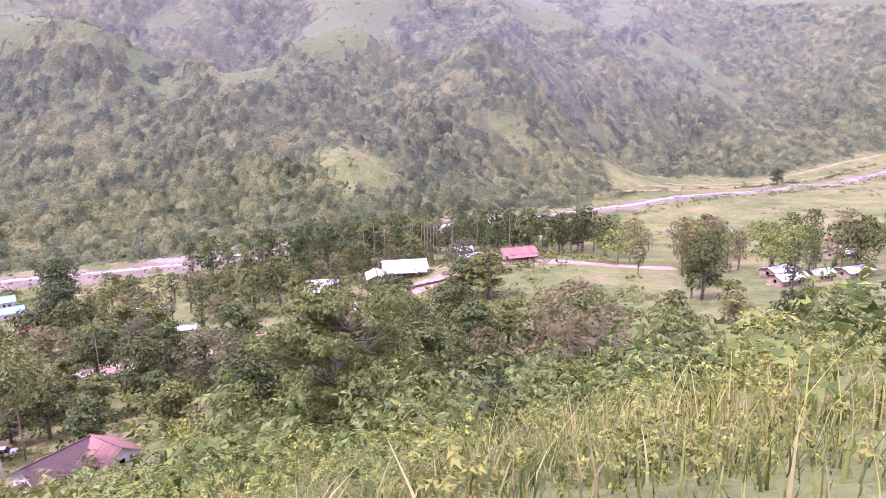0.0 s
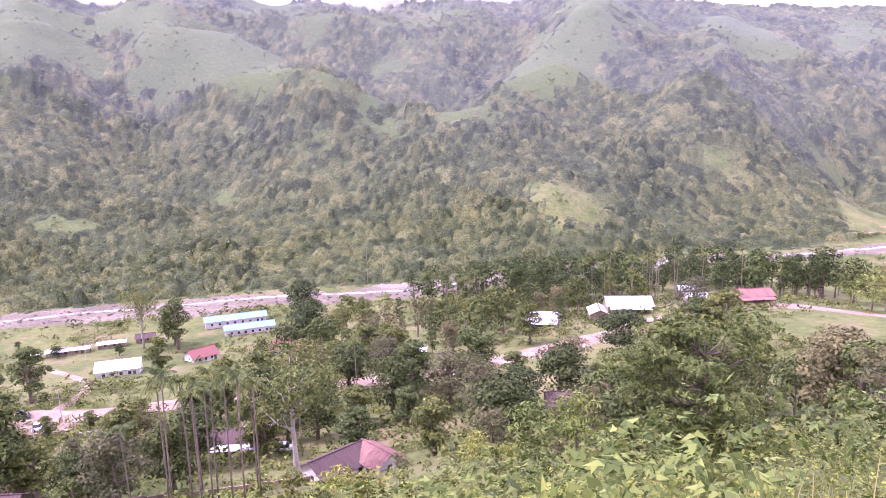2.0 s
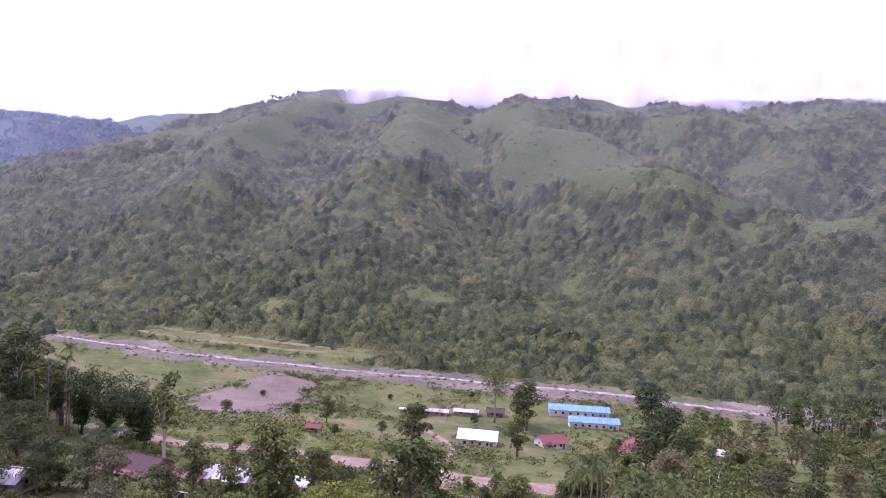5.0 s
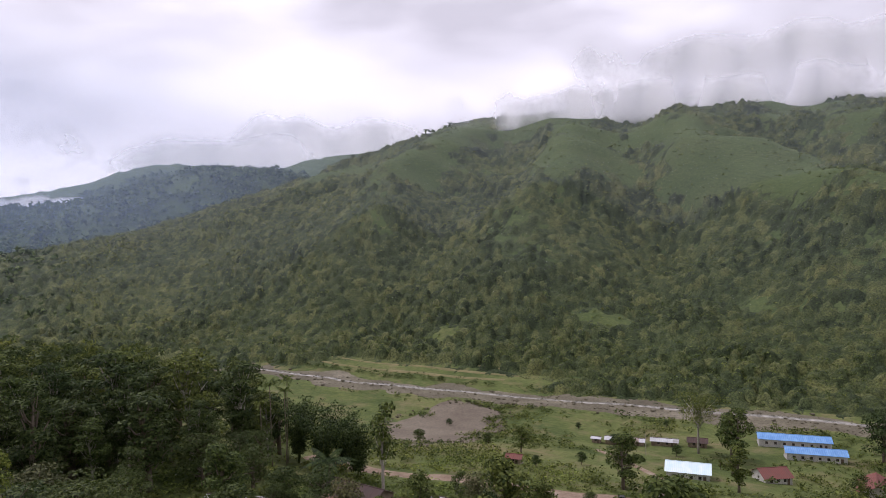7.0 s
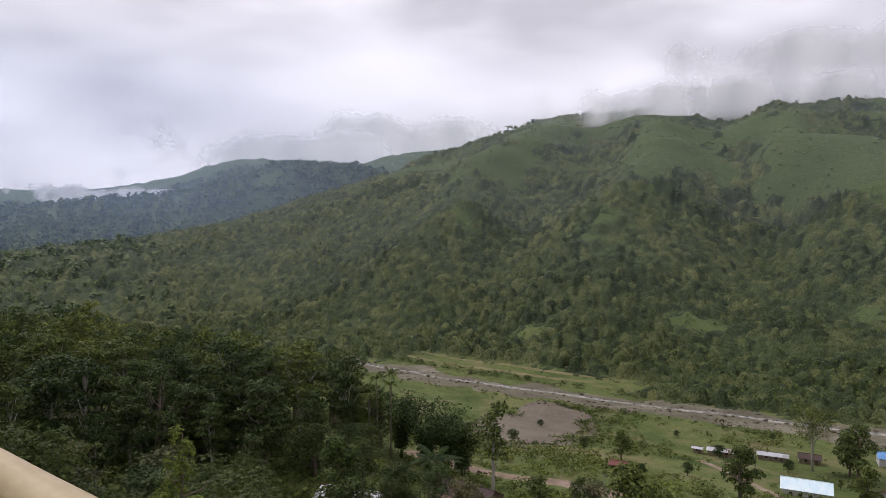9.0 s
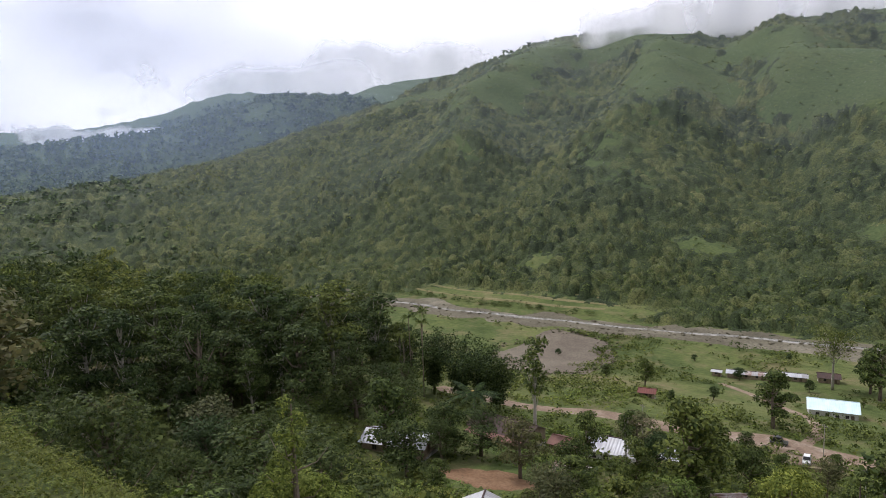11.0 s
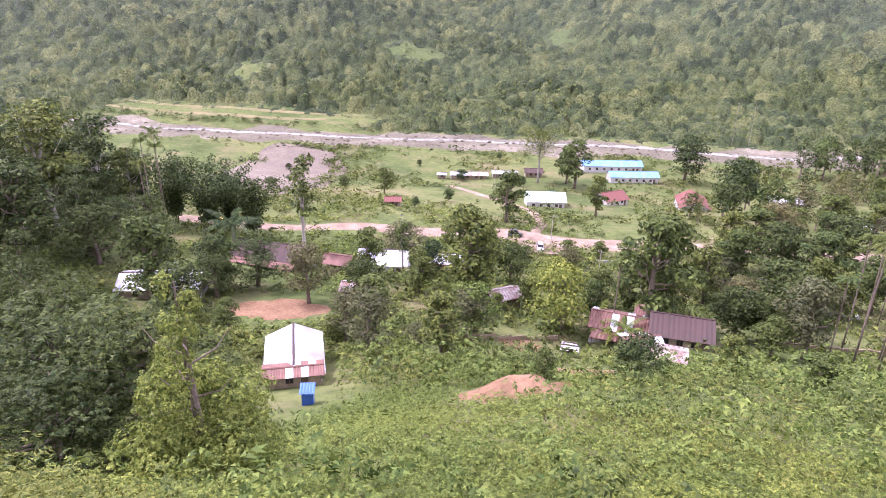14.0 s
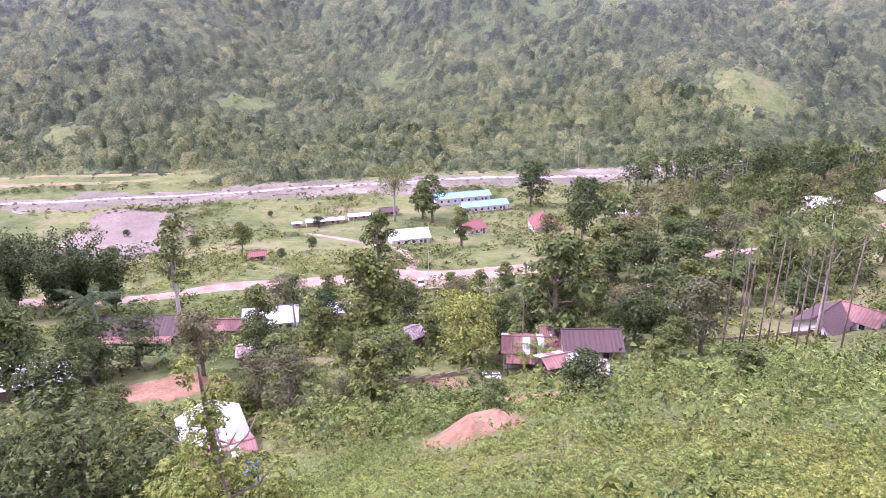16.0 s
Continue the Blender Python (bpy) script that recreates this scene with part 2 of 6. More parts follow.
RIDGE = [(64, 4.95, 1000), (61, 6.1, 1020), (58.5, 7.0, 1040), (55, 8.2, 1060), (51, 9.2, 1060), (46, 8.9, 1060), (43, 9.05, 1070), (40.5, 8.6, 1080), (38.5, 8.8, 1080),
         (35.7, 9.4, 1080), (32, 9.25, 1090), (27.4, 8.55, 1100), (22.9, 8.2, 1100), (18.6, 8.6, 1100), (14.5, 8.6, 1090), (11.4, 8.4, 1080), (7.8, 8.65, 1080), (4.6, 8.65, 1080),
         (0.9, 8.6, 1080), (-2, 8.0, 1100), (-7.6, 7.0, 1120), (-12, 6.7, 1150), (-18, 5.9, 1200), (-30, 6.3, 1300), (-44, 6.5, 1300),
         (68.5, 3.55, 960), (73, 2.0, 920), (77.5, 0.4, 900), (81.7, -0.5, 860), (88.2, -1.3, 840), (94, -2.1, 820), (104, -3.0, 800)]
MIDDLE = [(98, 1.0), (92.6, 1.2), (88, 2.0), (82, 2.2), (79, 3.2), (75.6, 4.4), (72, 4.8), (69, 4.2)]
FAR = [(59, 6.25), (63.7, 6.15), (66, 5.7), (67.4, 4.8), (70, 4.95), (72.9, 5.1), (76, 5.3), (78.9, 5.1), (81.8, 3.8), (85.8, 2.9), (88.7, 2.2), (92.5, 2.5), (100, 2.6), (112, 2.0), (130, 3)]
# spurs stand out from the mountain and gullies cut into it: rise, half width, line
SPURS = [(26, 55, [(-558, 669), (-419, 603), (-326, 575), (-239, 553), (-184, 540)]),
         (-34, 62, [(-437, 690), (-366, 662), (-301, 641), (-235, 612), (-167, 585)]),
         (-30, 58, [(-140, 830), (-170, 745), (-173, 650), (-164, 590)]),
         (30, 50, [(-67, 880), (-58, 732), (-80, 640), (-115, 600), (-152, 540)]),
         (-20, 42, [(11, 873), (-7, 690), (-29, 614), (-62, 560)]),
         (18, 40, [(73, 887), (44, 716), (34, 613), (18, 575)]),
         (26, 50, [(249, 960), (271, 862), (320, 840), (358, 775), (378, 725)]),
         (-30, 52, [(357, 1007), (365, 909), (412, 846), (450, 780)]),
         (-18, 36, [(102, 729), (94, 653), (114, 640), (122, 622)]),
         (20, 50, [(-775, 560), (-735, 481), (-705, 407), (-630, 300)]),
         (-26, 50, [(-684, 571), (-597, 450), (-564, 373), (-530, 315)]),
         (24, 52, [(-707, 660), (-566, 534), (-523, 433), (-483, 360)]),
         (-26, 46, [(-620, 670), (-487, 538), (-425, 500), (-386, 460)]),
         (14, 30, [(-300, 545), (-270, 480), (-245, 440)]), (-12, 28, [(-340, 520), (-315, 450), (-290, 412)]),
         (14, 32, [(-130, 540), (-105, 490), (-95, 455)]), (-12, 26, [(-210, 520), (-185, 470), (-165, 430)]),
         (9, 22, [(-372, 352), (-345, 342)]), (8, 20, [(-446, 262), (-418, 250)]), (9, 26, [(-75, 440), (-45, 432)])]


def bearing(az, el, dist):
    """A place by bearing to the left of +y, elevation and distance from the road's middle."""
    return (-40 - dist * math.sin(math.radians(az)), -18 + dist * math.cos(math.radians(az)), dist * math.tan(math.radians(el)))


def control_points():
    pts = ROAD_EDGE + SHOULDER + ROAD_BACK + BANK_BEHIND + SLOPE + VILLAGE + FLAT + FIELD + FOOT + HILL
    pts += [(x, y, -91.5) for x, y in RIVER]
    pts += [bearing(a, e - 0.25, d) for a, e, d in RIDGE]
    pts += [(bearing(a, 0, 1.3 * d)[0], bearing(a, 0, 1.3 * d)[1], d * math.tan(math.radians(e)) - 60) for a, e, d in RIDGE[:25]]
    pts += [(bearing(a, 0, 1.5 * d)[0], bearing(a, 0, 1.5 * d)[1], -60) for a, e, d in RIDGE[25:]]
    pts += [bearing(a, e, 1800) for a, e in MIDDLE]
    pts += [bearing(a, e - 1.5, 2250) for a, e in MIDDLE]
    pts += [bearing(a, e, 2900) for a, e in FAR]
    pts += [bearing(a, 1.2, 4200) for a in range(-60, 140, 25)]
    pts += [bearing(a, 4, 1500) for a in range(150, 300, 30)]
    return np.array(pts, float)


CTRL = control_points()


def fit_land(c):
    xy = c[:, :2] / 1000
    k = np.linalg.norm(xy[:, None] - xy[None], axis=2)
    n = len(c)
    a = np.zeros((n + 3, n + 3))
    a[:n, :n] = k + np.eye(n) * -0.0003
    a[:n, n], a[:n, n + 1:] = 1, xy
    a[n, :n], a[n + 1:, :n] = 1, xy.T
    return np.linalg.solve(a, np.r_[c[:, 2], 0, 0, 0])


LAND = fit_land(CTRL)


def wave(x, y, size, seed):
    """Smooth lattice noise in -1 .. 1 for arrays."""
    u, v = np.asarray(x, float) / size + seed * 17.3, np.asarray(y, float) / size - seed * 9.1
    i, j = np.floor(u), np.floor(v)
    f, g = u - i, v - j
    f, g = f * f * (3 - 2 * f), g * g * (3 - 2 * g)

    def h(a, b):
        s = np.sin(a * 127.1 + b * 311.7 + seed * 74.7) * 43758.5453
        return (s - np.floor(s)) * 2 - 1
    return (h(i, j) * (1 - f) + h(i + 1, j) * f) * (1 - g) + (h(i, j + 1) * (1 - f) + h(i + 1, j + 1) * f) * g


RX = np.array([p[0] for p in RIVER], float)
RY = np.array([p[1] for p in RIVER], float)


def beyond(x, y):
    """Metres past the river, across it."""
    return (np.asarray(y, float) - np.interp(x, RX, RY)) * 0.86


def along(x, y, line):
    """Metres from places to a line."""
    best = np.full(len(x), 1e9)
    for (x0, y0), (x1, y1) in zip(line, line[1:]):
        u, v = x1 - x0, y1 - y0
        t = np.clip(((x - x0) * u + (y - y0) * v) / (u * u + v * v), 0, 1)
        best = np.minimum(best, np.hypot(x - x0 - t * u, y - y0 - t * v))
    return best


def relief(x, y):
    """The large spurs and gullies of the mountain."""
    wx, wy = x + 18 * wave(x, y, 60, 61), y + 18 * wave(x, y, 60, 62)
    return sum(rise * np.exp(-(along(wx, wy, line) / wide) ** 2) for rise, wide, line in SPURS)


def height(x, y):
    x, y = np.atleast_1d(np.asarray(x, float)), np.atleast_1d(np.asarray(y, float))
    z = np.empty(len(x))
    c = CTRL[:, :2] / 1000
    for s in range(0, len(x), 20000):
        q = np.stack([x[s:s + 20000], y[s:s + 20000]], 1) / 1000
        k = np.linalg.norm(q[:, None] - c[None], axis=2)
        z[s:s + 20000] = k @ LAND[:len(c)] + LAND[len(c)] + q @ LAND[len(c) + 1:]
    b = np.clip((beyond(x, y) - 40 - 0.12 * np.clip(x - 100, 0, 300)) / 260, 0, 1)
    d = np.hypot(x + 40, y + 18)
    far = np.clip((d - 1250) / 500, 0, 1)
    crest = 1 - 0.9 * np.exp(-((d - 1080) / 150) ** 2)
    fold = 1 - 2 * np.abs(wave(x + 0.4 * y, y, 130, 3))
    z += b * crest * (10 * fold * (1 - 0.5 * far) + 6 * (1 - 2 * np.abs(wave(x, y, 62, 5))) + 2.5 * wave(x, y, 24, 6)) + far * 12 * wave(x, y, 320, 9)
    z += b * (1 - 0.97 * np.exp(-((d - 1090) / 190) ** 2)) * relief(x, y)
    near = (1 - b) * np.clip((np.hypot(x + 40, y + 18) - 30) / 120, 0, 1)
    z += near * 0.5 * wave(x, y, 22, 8)
    return z


def ground_at(x, y):
    return float(height([x], [y])[0])
# ---- building helpers ----
def mesh_object(name, verts, faces, mat, parent=None, label="", smooth=False):
    """One mesh from vertex and face arrays (faces all of one size)."""
    me = bpy.data.meshes.new(name)
    verts, faces = np.asarray(verts, np.float32).reshape(-1, 3), np.asarray(faces, np.int32)
    k = faces.shape[1]
    me.vertices.add(len(verts))
    me.vertices.foreach_set("co", verts.ravel())
    me.loops.add(faces.size)
    me.loops.foreach_set("vertex_index", faces.ravel())
    me.polygons.add(len(faces))
    me.polygons.foreach_set("loop_start", np.arange(0, faces.size, k, dtype=np.int32))
    if smooth:
        me.polygons.foreach_set("use_smooth", np.ones(len(faces), bool))
    me.materials.append(mat)
    me.update(calc_edges=True)
    ob = new(name, me)
    if parent:
        ob.parent = parent
    if label:
        ob["label"] = label
    return ob


def part(name, bm, mat, parent, label="", smooth=False):
    me = bpy.data.meshes.new(name)
    bm.normal_update()
    if smooth:
        for fc in bm.faces:
            fc.smooth = True
    bm.to_mesh(me)
    bm.free()
    me.materials.append(mat)
    ob = new(name, me)
    if parent:
        ob.parent = parent
    if label:
        ob["label"] = label
    return ob


def box(bm, x0, x1, y0, y1, z0, z1, m=None):
    vs = [bm.verts.new((x, y, z)) for z in (z0, z1) for x, y in ((x0, y0), (x1, y0), (x1, y1), (x0, y1))]
    if m is not None:
        for v in vs:
            v.co = m @ v.co
    for q in ((3, 2, 1, 0), (4, 5, 6, 7), (0, 1, 5, 4), (1, 2, 6, 5), (2, 3, 7, 6), (3, 0, 4, 7)):
        bm.faces.new([vs[i] for i in q])


def tube(bm, pts, radii, sides=8):
    """A tapered tube along points, closed at its ends."""
    rings = []
    for i, p in enumerate(pts):
        a, b = Vector(pts[max(i - 1, 0)]), Vector(pts[min(i + 1, len(pts) - 1)])
        d = (b - a).normalized()
        u = d.orthogonal().normalized()
        w = d.cross(u)
        rings.append([bm.verts.new(Vector(p) + radii[i] * (math.cos(6.2832 * k / sides) * u + math.sin(6.2832 * k / sides) * w)) for k in range(sides)])
    for a, b in zip(rings, rings[1:]):
        best = min(range(sides), key=lambda s: (a[0].co - b[s].co).length)
        for k in range(sides):
            bm.faces.new((a[k], a[(k + 1) % sides], b[(k + 1 + best) % sides], b[(k + best) % sides]))
    bm.faces.new(rings[0][::-1])
    bm.faces.new(rings[-1])


# ---- the ground, one sheet to the horizon ----
def spaced(lo, hi, step, lo_end, hi_end, grow=1.09):
    mid = list(np.arange(lo, hi + step / 2, step))
    s, v, left = step, lo, []
    while v > lo_end:
        s = s * grow if s < 10.5 or v < -1200 else s
        v -= s
        left.append(v)
    s, v, right = step, mid[-1], []
    while v < hi_end:
        s = s * grow if s < 10.5 or v > 1250 else s
        v += s
        right.append(v)
    return np.array(left[::-1] + mid + right)


GX = spaced(-300, 60, 2.5, -4600, 4000)
GY = spaced(-60, 270, 2.5, -1800, 4600, 1.06)
gx, gy = np.meshgrid(GX, GY)
gz = height(gx.ravel(), gy.ravel())
nx, ny = len(GX), len(GY)
idx = np.arange(nx * ny).reshape(ny, nx)
quads = np.stack([idx[:-1, :-1], idx[:-1, 1:], idx[1:, 1:], idx[1:, :-1]], -1).reshape(-1, 4)
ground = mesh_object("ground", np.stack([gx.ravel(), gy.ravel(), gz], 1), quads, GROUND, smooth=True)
tagged(ground, "green meadow valley floor and grassy mountain slopes", "ground", kind="structure")
SHEET = gz.reshape(ny, nx)


def open_slope(x, y):
    """1 where the far slopes carry forest, 0 where they lie open."""
    b = beyond(x, y)
    high = np.clip((b - 190 - 70 * wave(x, y, 110, 23)) / 120, 0, 1)
    return 1.25 + 0.4 * wave(x, y, 45, 21) - 1.2 * high - 0.034 * np.where(b > 100, relief(x, y), 0) * np.clip(b / 200, 0, 1) + high * (0.6 * wave(x, y, 34, 22) + 0.5 * wave(x, y, 14, 26))


CLEARINGS = [(-56, 432, 26), (-365, 350, 20), (45, 545, 20), (-433, 258, 16), (-330, 500, 14), (-590, 300, 15), (140, 628, 18), (-300, 428, 14)]


def forested(x, y):
    b, d = beyond(x, y), np.hypot(x + 40, y + 18)
    c = np.clip(open_slope(x, y) + 0.45 * np.clip((d - 820) / 150, 0, 1) * np.clip((x + 480) / 90, 0, 1), 0, 1) * (b > 18)
    c[((x > 125) & (b < 80 - 0.11 * (x - 190))) | ((x > -470) & (x < -320) & (b < 48))] = 0
    for p, q, r in CLEARINGS:
        c[np.hypot(x - p, (y - q) * 1.2) < r * (1 + 0.3 * wave(x, y, 12, 77)[...])] = 0
    c = np.where(d > 1100, np.maximum(c, np.clip((d - 1100) / 200, 0, 1)), c)
    c = np.where((x < -480) & (d < 1150) & (b < 18), np.clip((-480 - x) / 60 + 0.5 * wave(x, y, 40, 78), 0, 1), c)
    return c


tone = ground.data.attributes.new("canopy", "FLOAT", "POINT")
tone.data.foreach_set("value", (0.9 * np.clip(np.maximum(forested(gx.ravel(), gy.ravel()), 0.85 * np.clip((beyond(gx.ravel(), gy.ravel()) - 60) / 120, 0, 1)), 0, 1)).astype(np.float32))


def lie(x, y):
    """The height of the ground sheet itself at arrays of places."""
    x, y = np.atleast_1d(np.asarray(x, float)), np.atleast_1d(np.asarray(y, float))
    i = np.clip(np.searchsorted(GX, x) - 1, 0, nx - 2)
    j = np.clip(np.searchsorted(GY, y) - 1, 0, ny - 2)
    u, v = (x - GX[i]) / (GX[i + 1] - GX[i]), (y - GY[j]) / (GY[j + 1] - GY[j])
    return (SHEET[j, i] * (1 - u) + SHEET[j, i + 1] * u) * (1 - v) + (SHEET[j + 1, i] * (1 - u) + SHEET[j + 1, i + 1] * u) * v


def spot(x, y):
    return float(lie(x, y)[0])


def smooth_line(pts, step):
    p = np.array(pts, float)
    s = np.r_[0, np.cumsum(np.linalg.norm(np.diff(p, axis=0), axis=1))]
    q = np.arange(0, s[-1], step)
    o = np.stack([np.interp(q, s, p[:, k]) for k in range(p.shape[1])], 1)
    for _ in range(3):
        o[1:-1] = (o[:-2] + 2 * o[1:-1] + o[2:]) / 4
    return o


def strip(name, pts, width, mat, lift, label, step=2.5, across=6, rough=0.25, kind="structure", category="road", seed=1, flat=None):
    """A band draped on the ground along a line, with an uneven edge."""
    line = smooth_line(pts, step)
    d = np.gradient(line[:, :2], axis=0)
    d /= np.linalg.norm(d, axis=1)[:, None]
    nrm = np.stack([-d[:, 1], d[:, 0]], 1)
    w = line[:, 2] if line.shape[1] > 2 else np.full(len(line), width)
    rows = []
    for k in range(across + 1):
        s = k / across - 0.5
        off = s * w * (1 + rough * wave(np.arange(len(line)) * step, np.full(len(line), 40.0 * (k > across / 2)), 9, seed)
                       + rough * wave(np.arange(len(line)) * step, np.full(len(line), 40.0 * (k > across / 2)), 31, seed + 1))
        x, y = line[:, 0] + nrm[:, 0] * off, line[:, 1] + nrm[:, 1] * off
        z = lie(x, y) + lift * (1 - (abs(2 * s) > 0.99) * 1.6) if flat is None else np.full(len(x), flat) + 0 * x
        rows.append(np.stack([x, y, z], 1))
    v = np.stack(rows, 1)
    n, m = v.shape[:2]
    ii = np.arange(n * m).reshape(n, m)
    q = np.stack([ii[:-1, 1:], ii[:-1, :-1], ii[1:, :-1], ii[1:, 1:]], -1).reshape(-1, 4)
    return tagged(mesh_object(name, v.reshape(-1, 3), q, mat, smooth=True), label, category, kind=kind)


def patch(name, x, y, rx, ry, turn, mat, label, lift=0.12, mound=0.0, seed=1, category="bare ground", kind="structure"):
    """An irregular patch of bare ground, draped, raised to a mound where wanted."""
    rings, seg = 10, 40
    v, q = [(x, y)], []
    a = np.linspace(0, 2 * np.pi, seg, endpoint=False)
    edge = 1 + 0.22 * wave(np.cos(a) * 3, np.sin(a) * 3, 1.0, seed) + 0.16 * wave(np.cos(a) * 9, np.sin(a) * 9, 1.0, seed + 1)
    c, s = math.cos(radians(turn)), math.sin(radians(turn))
    xs, ys, hs = [], [], []
    for k in range(rings + 1):
        t = k / rings
        px, py = rx * t * edge * np.cos(a), ry * t * edge * np.sin(a)
        xs.append(x + c * px - s * py)
        ys.append(y + s * px + c * py)
        hs.append(np.full(seg, lift * (1 if k < rings else -1.2) + mound * (1 - t * t) ** 1.5))
    xs, ys, hs = np.array(xs).ravel(), np.array(ys).ravel(), np.array(hs).ravel()
    hs = hs + mound * 0.25 * wave(xs, ys, 1.6, seed) * (hs > lift * 1.5)
    z = lie(xs, ys) + hs
    ii = np.arange(len(xs)).reshape(rings + 1, seg)
    q = np.stack([ii[:-1], ii[1:], np.roll(ii[1:], -1, 1), np.roll(ii[:-1], -1, 1)], -1).reshape(-1, 4)
    return tagged(mesh_object(name, np.stack([xs, ys, z], 1), q, mat, smooth=True), label, category, kind=kind)


def water_build(t, b):
    n = noise_of(t, 0.35, 5)
    r = ramp_of(t, [(0.35, (0.11, 0.105, 0.085)), (0.65, (0.29, 0.275, 0.24))])
    t.links.new(n.outputs["Fac"], r.inputs[0])
    t.links.new(r.outputs[0], b.inputs["Base Color"])
    b.inputs["Roughness"].default_value = 0.25
    f = noise_of(t, 2.2, 4)
    bump(t, b, f.outputs["Fac"], 0.5, 0.15)


WATER = material("muddy_water", water_build)
strip("river_bed", [(x, y, 29 if x < 0 else 15) for x, y in RIVER], 29, GRAVEL, 0.25, "pale gravel and boulder bed of the shallow river", 4, 6, 0.45, category="river bed", seed=3)
strip("water", [(x + 1, y + 3) for x, y in RIVER], 5.5, WATER, 0.55, "shallow muddy water running over stones", 4, 3, 0.5, category="river", seed=7)
strip("road", [(60, 20), (31, 11), (1, -2.5), (-26, -14), (-46, -24), (-60.5, -32), (-81.5, -38), (-130, -53), (-200, -75)], 7.0, ASPHALT, 0.22,
      "narrow asphalt hill road above the valley", across=6, rough=0.03)
strip("dirt_road", [(-222, 62), (-203, 76), (-190, 93), (-172, 104), (-157, 120), (-132, 130), (-110, 145), (-86, 158), (-60, 163), (-20, 190), (12, 222), (40, 230), (80, 226)],
      10.5, DIRT, 0.15, "reddish rutted dirt road across the village")
strip("dirt_track", [(-150, 116), (-158, 140), (-172, 158), (-200, 172), (-222, 182)], 3.6, DIRT, 0.15, "narrow dirt track through the meadow", seed=5)
PINK_GRAVEL = two_scale("pink_gravel", [(0.3, (0.125, 0.102, 0.075)), (0.55, (0.165, 0.138, 0.10)), (0.75, (0.21, 0.185, 0.14))], 0.06, 1.1, fine=0.4)
patch("gravel_patch", -290, 157, 57, 26, 128, PINK_GRAVEL, "wide bare reddish gravel and boulder flat", seed=2)
patch("earth_mound", -99.5, 17.5, 6.6, 4.0, 72, SOIL, "heap of freshly dug orange soil", mound=1.6, seed=3, category="soil heap", kind="")
PADDY = two_scale("dry_paddy", [(0.3, (0.13, 0.12, 0.05)), (0.7, (0.21, 0.18, 0.085))], 0.1, 1.5, fine=0.35)
for k in range(4):
    strip("paddy_bund", [(-475 + 3 * k, 178 + 14 * k), (-430, 192 + 14 * k), (-385, 215 + 13 * k), (-345, 242 + 12 * k)], 4.5 - 0.5 * k, PADDY, 0.3, "dry yellowish terrace of the river field", 4, 3, 0.4, category="field", seed=20 + k)
for k in range(3):
    strip("paddy_bund", [(120 + 30 * k, 500 + 26 * k), (230 + 22 * k, 548 + 26 * k), (340, 600 + 26 * k), (470, 668 + 26 * k)], 4.5, PADDY, 0.35, "dry yellowish bank between river fields", 6, 3, 0.4, category="field", seed=30 + k)
patch("dirt_lot", -147, 114, 11, 6, 30, DIRT, "bare trampled parking lot beside the dirt road", seed=8)
patch("bare_yard", -99, 36, 8, 3.2, 20, SOIL, "bare orange earth beside the houses", seed=4)
patch("bare_yard", -114, 48, 4.5, 3.0, 0, SOIL, "trodden brown earth bank", seed=5)
patch("bare_yard", -152, 33, 8, 5, 40, SOIL, "trodden brown house yard", seed=6)
# ---- foliage ----
rng = np.random.default_rng(7)


def turns(n, r):
    q = r.normal(size=(n, 4))
    q /= np.linalg.norm(q, axis=1)[:, None]
    w, x, y, z = q.T
    return np.stack([np.stack([1 - 2 * (y * y + z * z), 2 * (x * y - z * w), 2 * (x * z + y * w)], 1),
                     np.stack([2 * (x * y + z * w), 1 - 2 * (x * x + z * z), 2 * (y * z - x * w)], 1),
                     np.stack([2 * (x * z - y * w), 2 * (y * z + x * w), 1 - 2 * (x * x + y * y)], 1)], 1)


LEAF_SHAPE = np.array([(-0.5, 0, 0), (0, -0.26, 0.05), (0.5, 0, -0.06), (0, 0.26, 0.05)])


SPRAY_SHAPE = np.array([(-0.5, -0.24, 0), (0.55, 0.02, -0.06), (-0.22, 0.42, 0.05)])


def sprig_shape():
    """A twig's worth of five pointed leaflets, on alternate sides."""
    v = []
    for px, turn in ((-0.42, 62), (-0.28, -55), (-0.04, 48), (0.06, -52), (0.16, 4)):
        c, q = math.cos(radians(turn)), math.sin(radians(turn))
        v += [(px + 0.44 * c, 0.44 * q, -0.08), (px - 0.13 * q, 0.13 * c, 0.04), (px + 0.13 * q + 0.05 * c, -0.13 * c + 0.05 * q, 0.02)]
    return np.array(v)


SPRIG_SHAPE = sprig_shape()


def leaves(points, sizes, r, outward=None, flat=0.35, shape=LEAF_SHAPE):
    """Leaf shapes at points, turned to face out of the crown and a little up."""
    n, k = len(points), len(shape)
    m = turns(n, r)
    m[:, :, 2] = 0.62 * m[:, :, 2] + np.array([0, 0, flat]) + (0 if outward is None else 0.9 * outward)
    z = m[:, :, 2] / np.linalg.norm(m[:, :, 2], axis=1)[:, None]
    x = np.cross(m[:, :, 1], z)
    x /= np.linalg.norm(x, axis=1)[:, None]
    y = np.cross(z, x)
    v = (shape[None, :, 0:1] * x[:, None] + shape[None, :, 1:2] * y[:, None] + shape[None, :, 2:3] * z[:, None]) * sizes[:, None, None]
    return (v + points[:, None]).reshape(-1, 3), np.arange(k * n).reshape(-1, 4 if k == 4 else 3)


